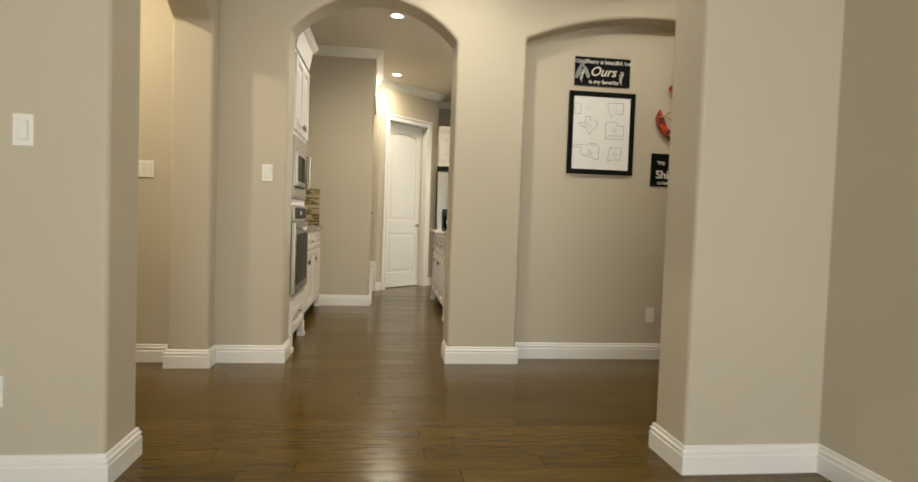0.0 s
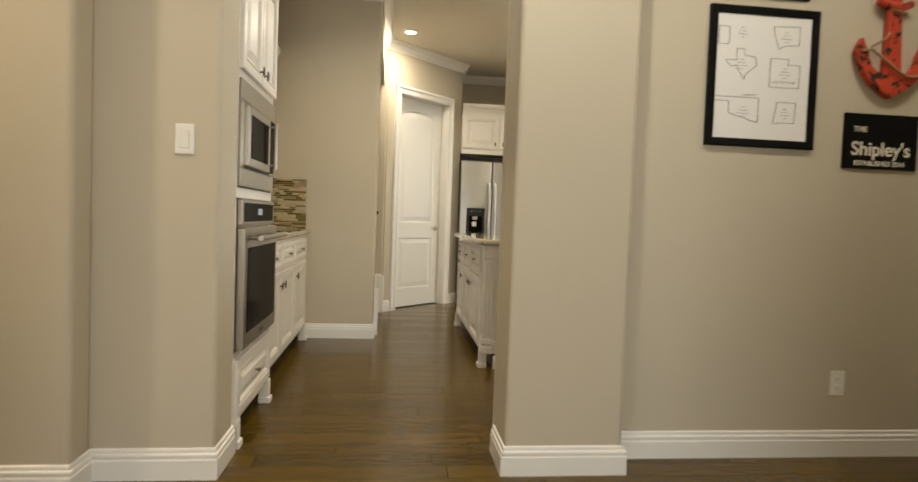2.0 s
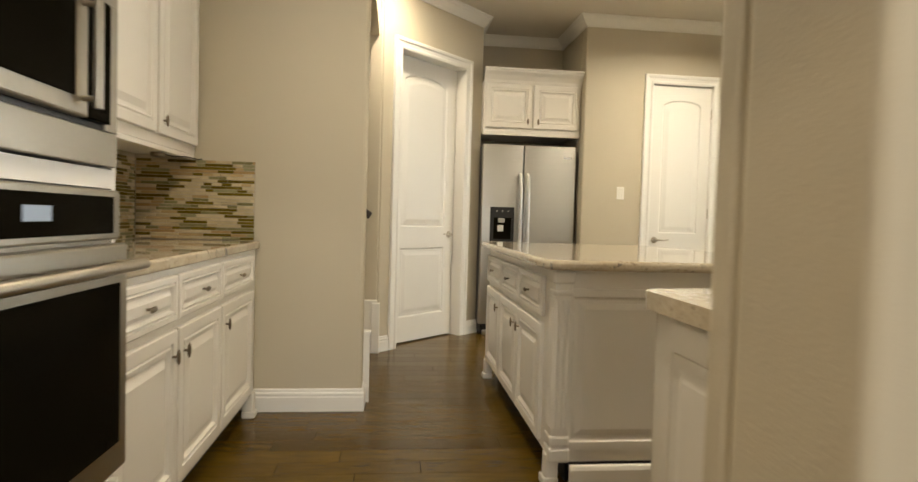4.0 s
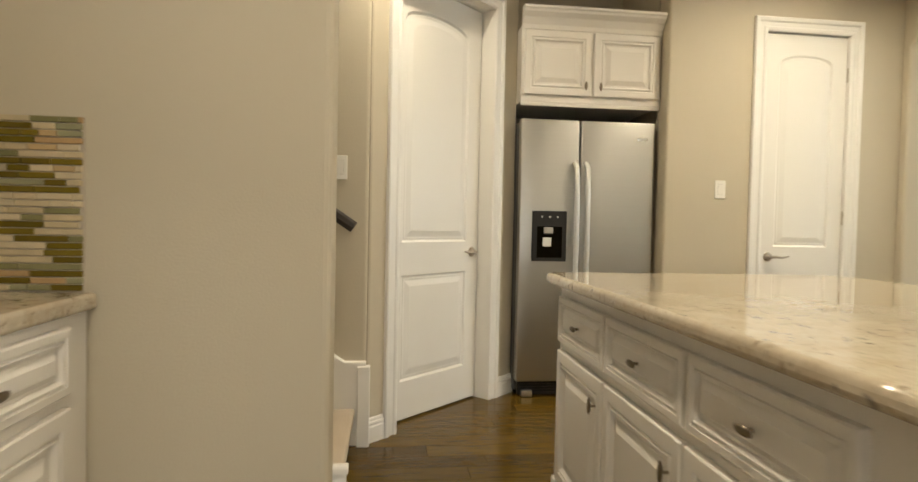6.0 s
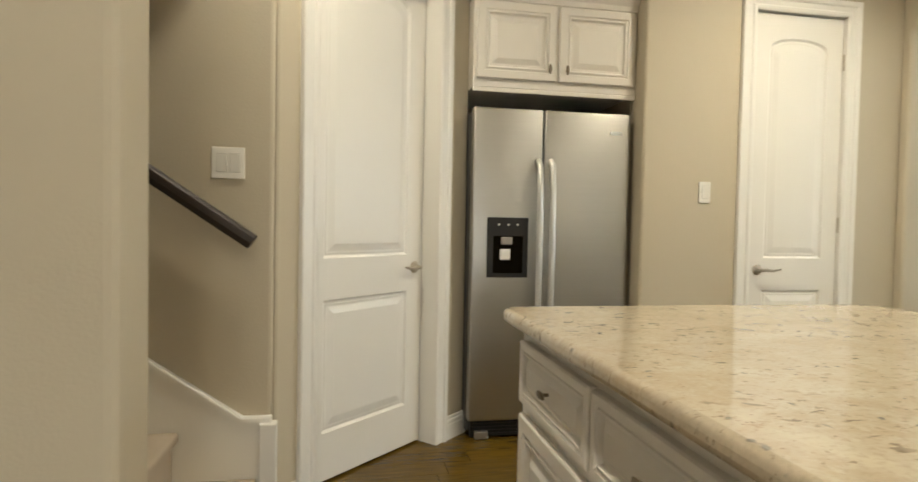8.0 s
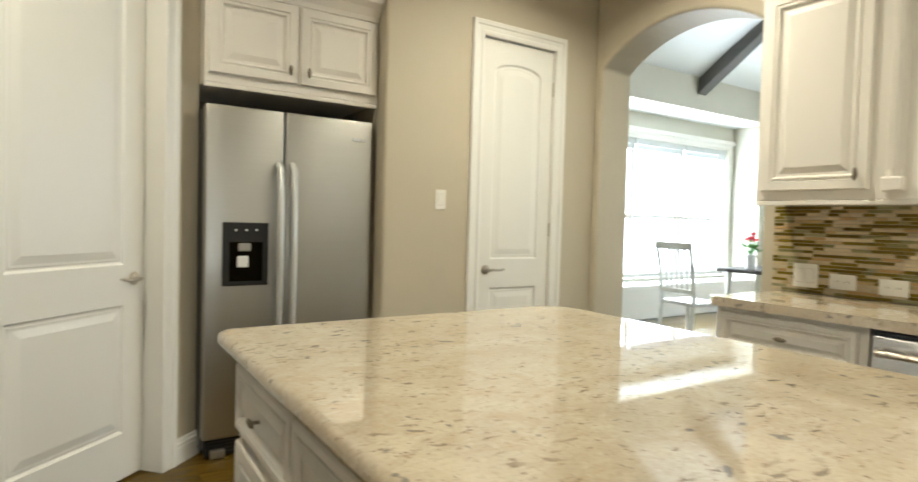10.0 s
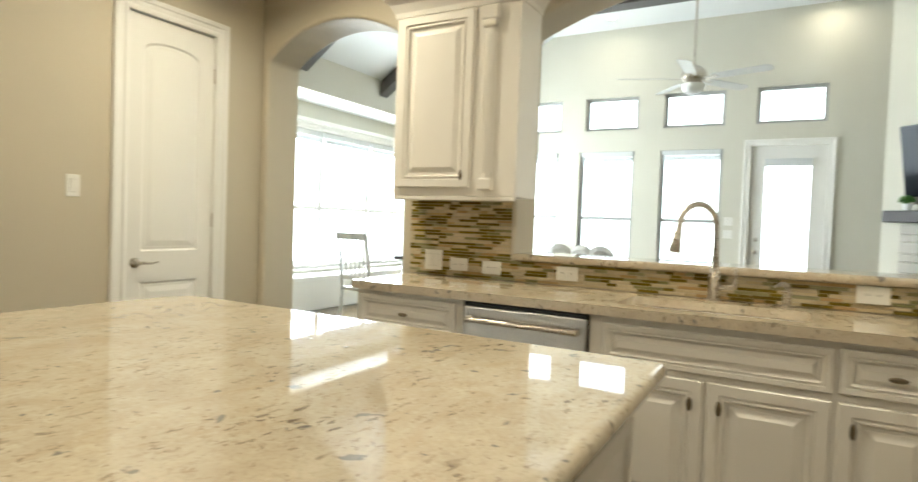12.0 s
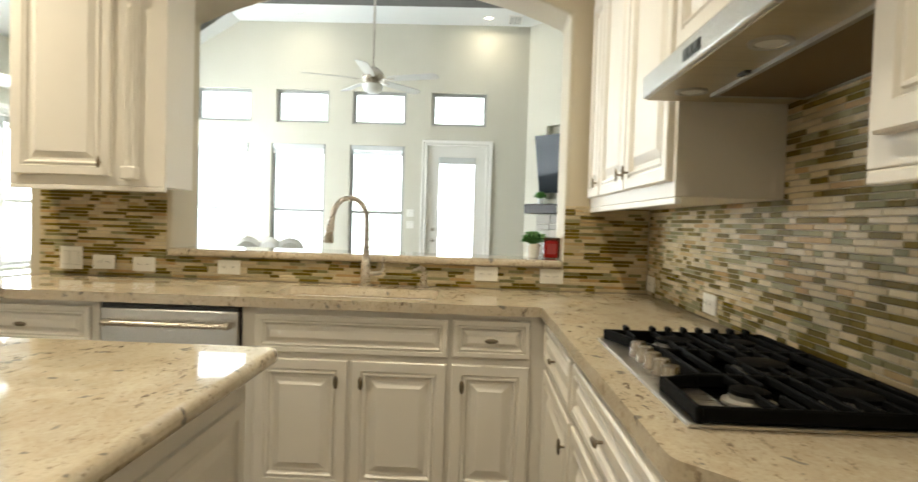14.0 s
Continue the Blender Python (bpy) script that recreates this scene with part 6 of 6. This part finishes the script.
part("vent_frame", box(-0.18, 0.18, -0.10, 0.10, -0.012, 0), TRIM, vent)
for k in range(5):
    part("slat", box(-0.15, 0.15, -0.075 + 0.033 * k, -0.06 + 0.033 * k, -0.02, -0.011), FABRIC, vent)
puck = thing("puck_light", "small dark round puck light under the wall cabinet", "light", -1.18, 6.1, 1.322)
part("wire", tube([(0.02, 0.01, -0.004), (0.05, 0.05, -0.012), (0.09, 0.09, -0.006), (0.13, 0.16, -0.012), (0.12, 0.24, -0.002)], 0.003, 6), BLACK, puck, "thin black cable")
part("puck", lathe([(0.030, 0), (0.030, -0.016), (0.022, -0.02), (0.005, -0.02)], 16), BRONZE, puck, smooth=True)


# ---- tiles and planks ----
def chamfered(l, h, d, c):
    """A small slab along x with a chamfered face at +y... 18 triangles."""
    bm2 = bmesh.new()
    a = [bm2.verts.new((x, 0, z)) for x, z in ((0, 0), (l, 0), (l, h), (0, h))]
    b = [bm2.verts.new((x, -(d - c), z)) for x, z in ((0, 0), (l, 0), (l, h), (0, h))]
    e = [bm2.verts.new((x, -d, z)) for x, z in ((c, c), (l - c, c), (l - c, h - c), (c, h - c))]
    for i in range(4):
        j = (i + 1) % 4
        bm2.faces.new((a[i], a[j], b[j], b[i]))
        bm2.faces.new((b[i], b[j], e[j], e[i]))
    bm2.faces.new(e)
    return bm2


tile_meshes = {}


def tile_mesh(l):
    if l not in tile_meshes:
        tile_meshes[l] = mesh_of("tile", chamfered(l / 1000, 0.0135, 0.008, 0.0012), TILE)
    return tile_meshes[l]


def mosaic(label, m, regions, centre, seed):
    """Strip mosaic on a wall: m maps x along the wall, z up, -y into the room."""
    ob = tagged(new("backsplash"), label, "backsplash", kind="structure")
    ob.matrix_world = m
    rnd = random.Random(seed)
    g = bmesh.new()
    spots = []
    for u0, u1, z0, z1 in regions:
        box(u0, u1, -0.004, -0.0005, z0, z1, g)
        rows = max(1, round((z1 - z0) / 0.0164))
        pitch = (z1 - z0) / rows
        for r in range(rows):
            u = u0 + 0.001
            first = True
            while u < u1 - 0.012:
                l = rnd.choice((40, 50, 50, 65, 80, 80, 100, 120, 140))
                if first:
                    l, first = rnd.choice((25, 50, 75, 100)), False
                l = min(l, int((u1 - 0.001 - u) * 1000))
                if l >= 12:
                    spots.append((u, z0 + r * pitch + 0.001, l - 2))
                u += l / 1000
    part("grout", g, GROUT, ob, "sandy grout bed")
    spots.sort(key=lambda s: abs(s[0] - centre))
    for u, z, l in spots[:300]:
        t = new("tile", tile_mesh(l))
        t.parent = ob
        t.location = (u, 0, z)
    rest = bmesh.new()
    for u, z, l in spots[300:]:
        x0, x1, zz0, zz1, cc = u, u + l / 1000, z, z + 0.0135, 0.0012
        b = [rest.verts.new((x, -0.0068, q)) for x, q in ((x0, zz0), (x1, zz0), (x1, zz1), (x0, zz1))]
        a = [rest.verts.new((x, -0.002, q)) for x, q in ((x0, zz0), (x1, zz0), (x1, zz1), (x0, zz1))]
        e = [rest.verts.new((x, -0.008, q)) for x, q in ((x0 + cc, zz0 + cc), (x1 - cc, zz0 + cc), (x1 - cc, zz1 - cc), (x0 + cc, zz1 - cc))]
        for i in range(4):
            j = (i + 1) % 4
            rest.faces.new((a[i], a[j], b[j], b[i]))
            rest.faces.new((b[i], b[j], e[j], e[i]))
        rest.faces.new(e)
    if spots[300:]:
        me = bpy.data.meshes.new("tiles_joined")
        rest.normal_update()
        rest.to_mesh(me)
        me.materials.append(TILE_REST)
        t = new("tiles_joined", me)
        t.parent = ob
        t["kind"] = "stuff"
    rest.free()
    return ob


TOP = 0.912
mosaic("glass and stone strip mosaic backsplash of brown, cream and grey-green on the oven side", pose(-1.43, 4.786, 0, 0, 0, 90), [(0, 1.67, TOP, 1.325)], 1.6, 1)
mosaic("glass and stone strip mosaic backsplash on the stub wall", pose(-1.43, 6.46, 0), [(0.01, 0.605, TOP, 1.325)], 0.5, 2)
mosaic("glass and stone strip mosaic backsplash behind the sink", pose(XW, 7.178, 0, 0, 0, -90), [(0, 7.178 - YR - 0.01, TOP, 1.022), (0, 0.655, 1.022, 1.335), (2.645, 7.178 - YR - 0.01, 1.022, 1.335)], 0.9, 3)
mosaic("glass and stone strip mosaic backsplash behind the cooktop", pose(XW - 0.01, YR, 0, 0, 0, 180), [(0, 2.70, TOP, 1.325), (1.252, 2.055, 1.325, 1.59)], 1.2, 4)

floor = tagged(new("floor"), "dark walnut hand-scraped plank floor running across the rooms", "floor", kind="structure")
plank_meshes = {}


def plank_mesh(l):
    if l not in plank_meshes:
        bm2 = chamfered(l / 1000, 0.125, 0.02, 0.0013)
        bmesh.ops.transform(bm2, matrix=Matrix(((1, 0, 0, 0), (0, 0, 1, 0), (0, -1, 0, -0.02), (0, 0, 0, 1))), verts=bm2.verts)
        plank_meshes[l] = mesh_of("plank", bm2, PLANK)
    return plank_meshes[l]


rnd = random.Random(9)
rest = bmesh.new()


def joined_plank(x0, x1, y0):
    c = 0.0013
    y1 = y0 + 0.125
    b = [rest.verts.new((x, y, -c)) for x, y in ((x0, y0), (x1, y0), (x1, y1), (x0, y1))]
    e = [rest.verts.new((x, y, 0)) for x, y in ((x0 + c, y0 + c), (x1 - c, y0 + c), (x1 - c, y1 - c), (x0 + c, y1 - c))]
    a = [rest.verts.new((x, y, -0.018)) for x, y in ((x0, y0), (x1, y0), (x1, y1), (x0, y1))]
    for i in range(4):
        j = (i + 1) % 4
        rest.faces.new((a[i], a[j], b[j], b[i]))
        rest.faces.new((b[i], b[j], e[j], e[i]))
    rest.faces.new(e)


count = 0
for r in range(113):
    y = -3.05 + 0.1262 * r
    x = -3.6 - rnd.uniform(0, 0.8)
    end = 9.3
    while x < end:
        l = rnd.choice((600, 750, 900, 1050, 1200, 1350))
        if -1.9 < x + l / 2000 < 2.3 and 2.3 < y < 8.7 and count < 300:
            t = new("plank", plank_mesh(l - 1))
            t.parent = floor
            t.location = (x, y, 0)
            count += 1
        else:
            joined_plank(x, x + l / 1000 - 0.001, y)
        x += l / 1000
me = bpy.data.meshes.new("planks_joined")
rest.normal_update()
rest.to_mesh(me)
rest.free()
me.materials.append(PLANK_REST)
t = new("planks_joined", me)
t.parent = floor
t["kind"] = "stuff"
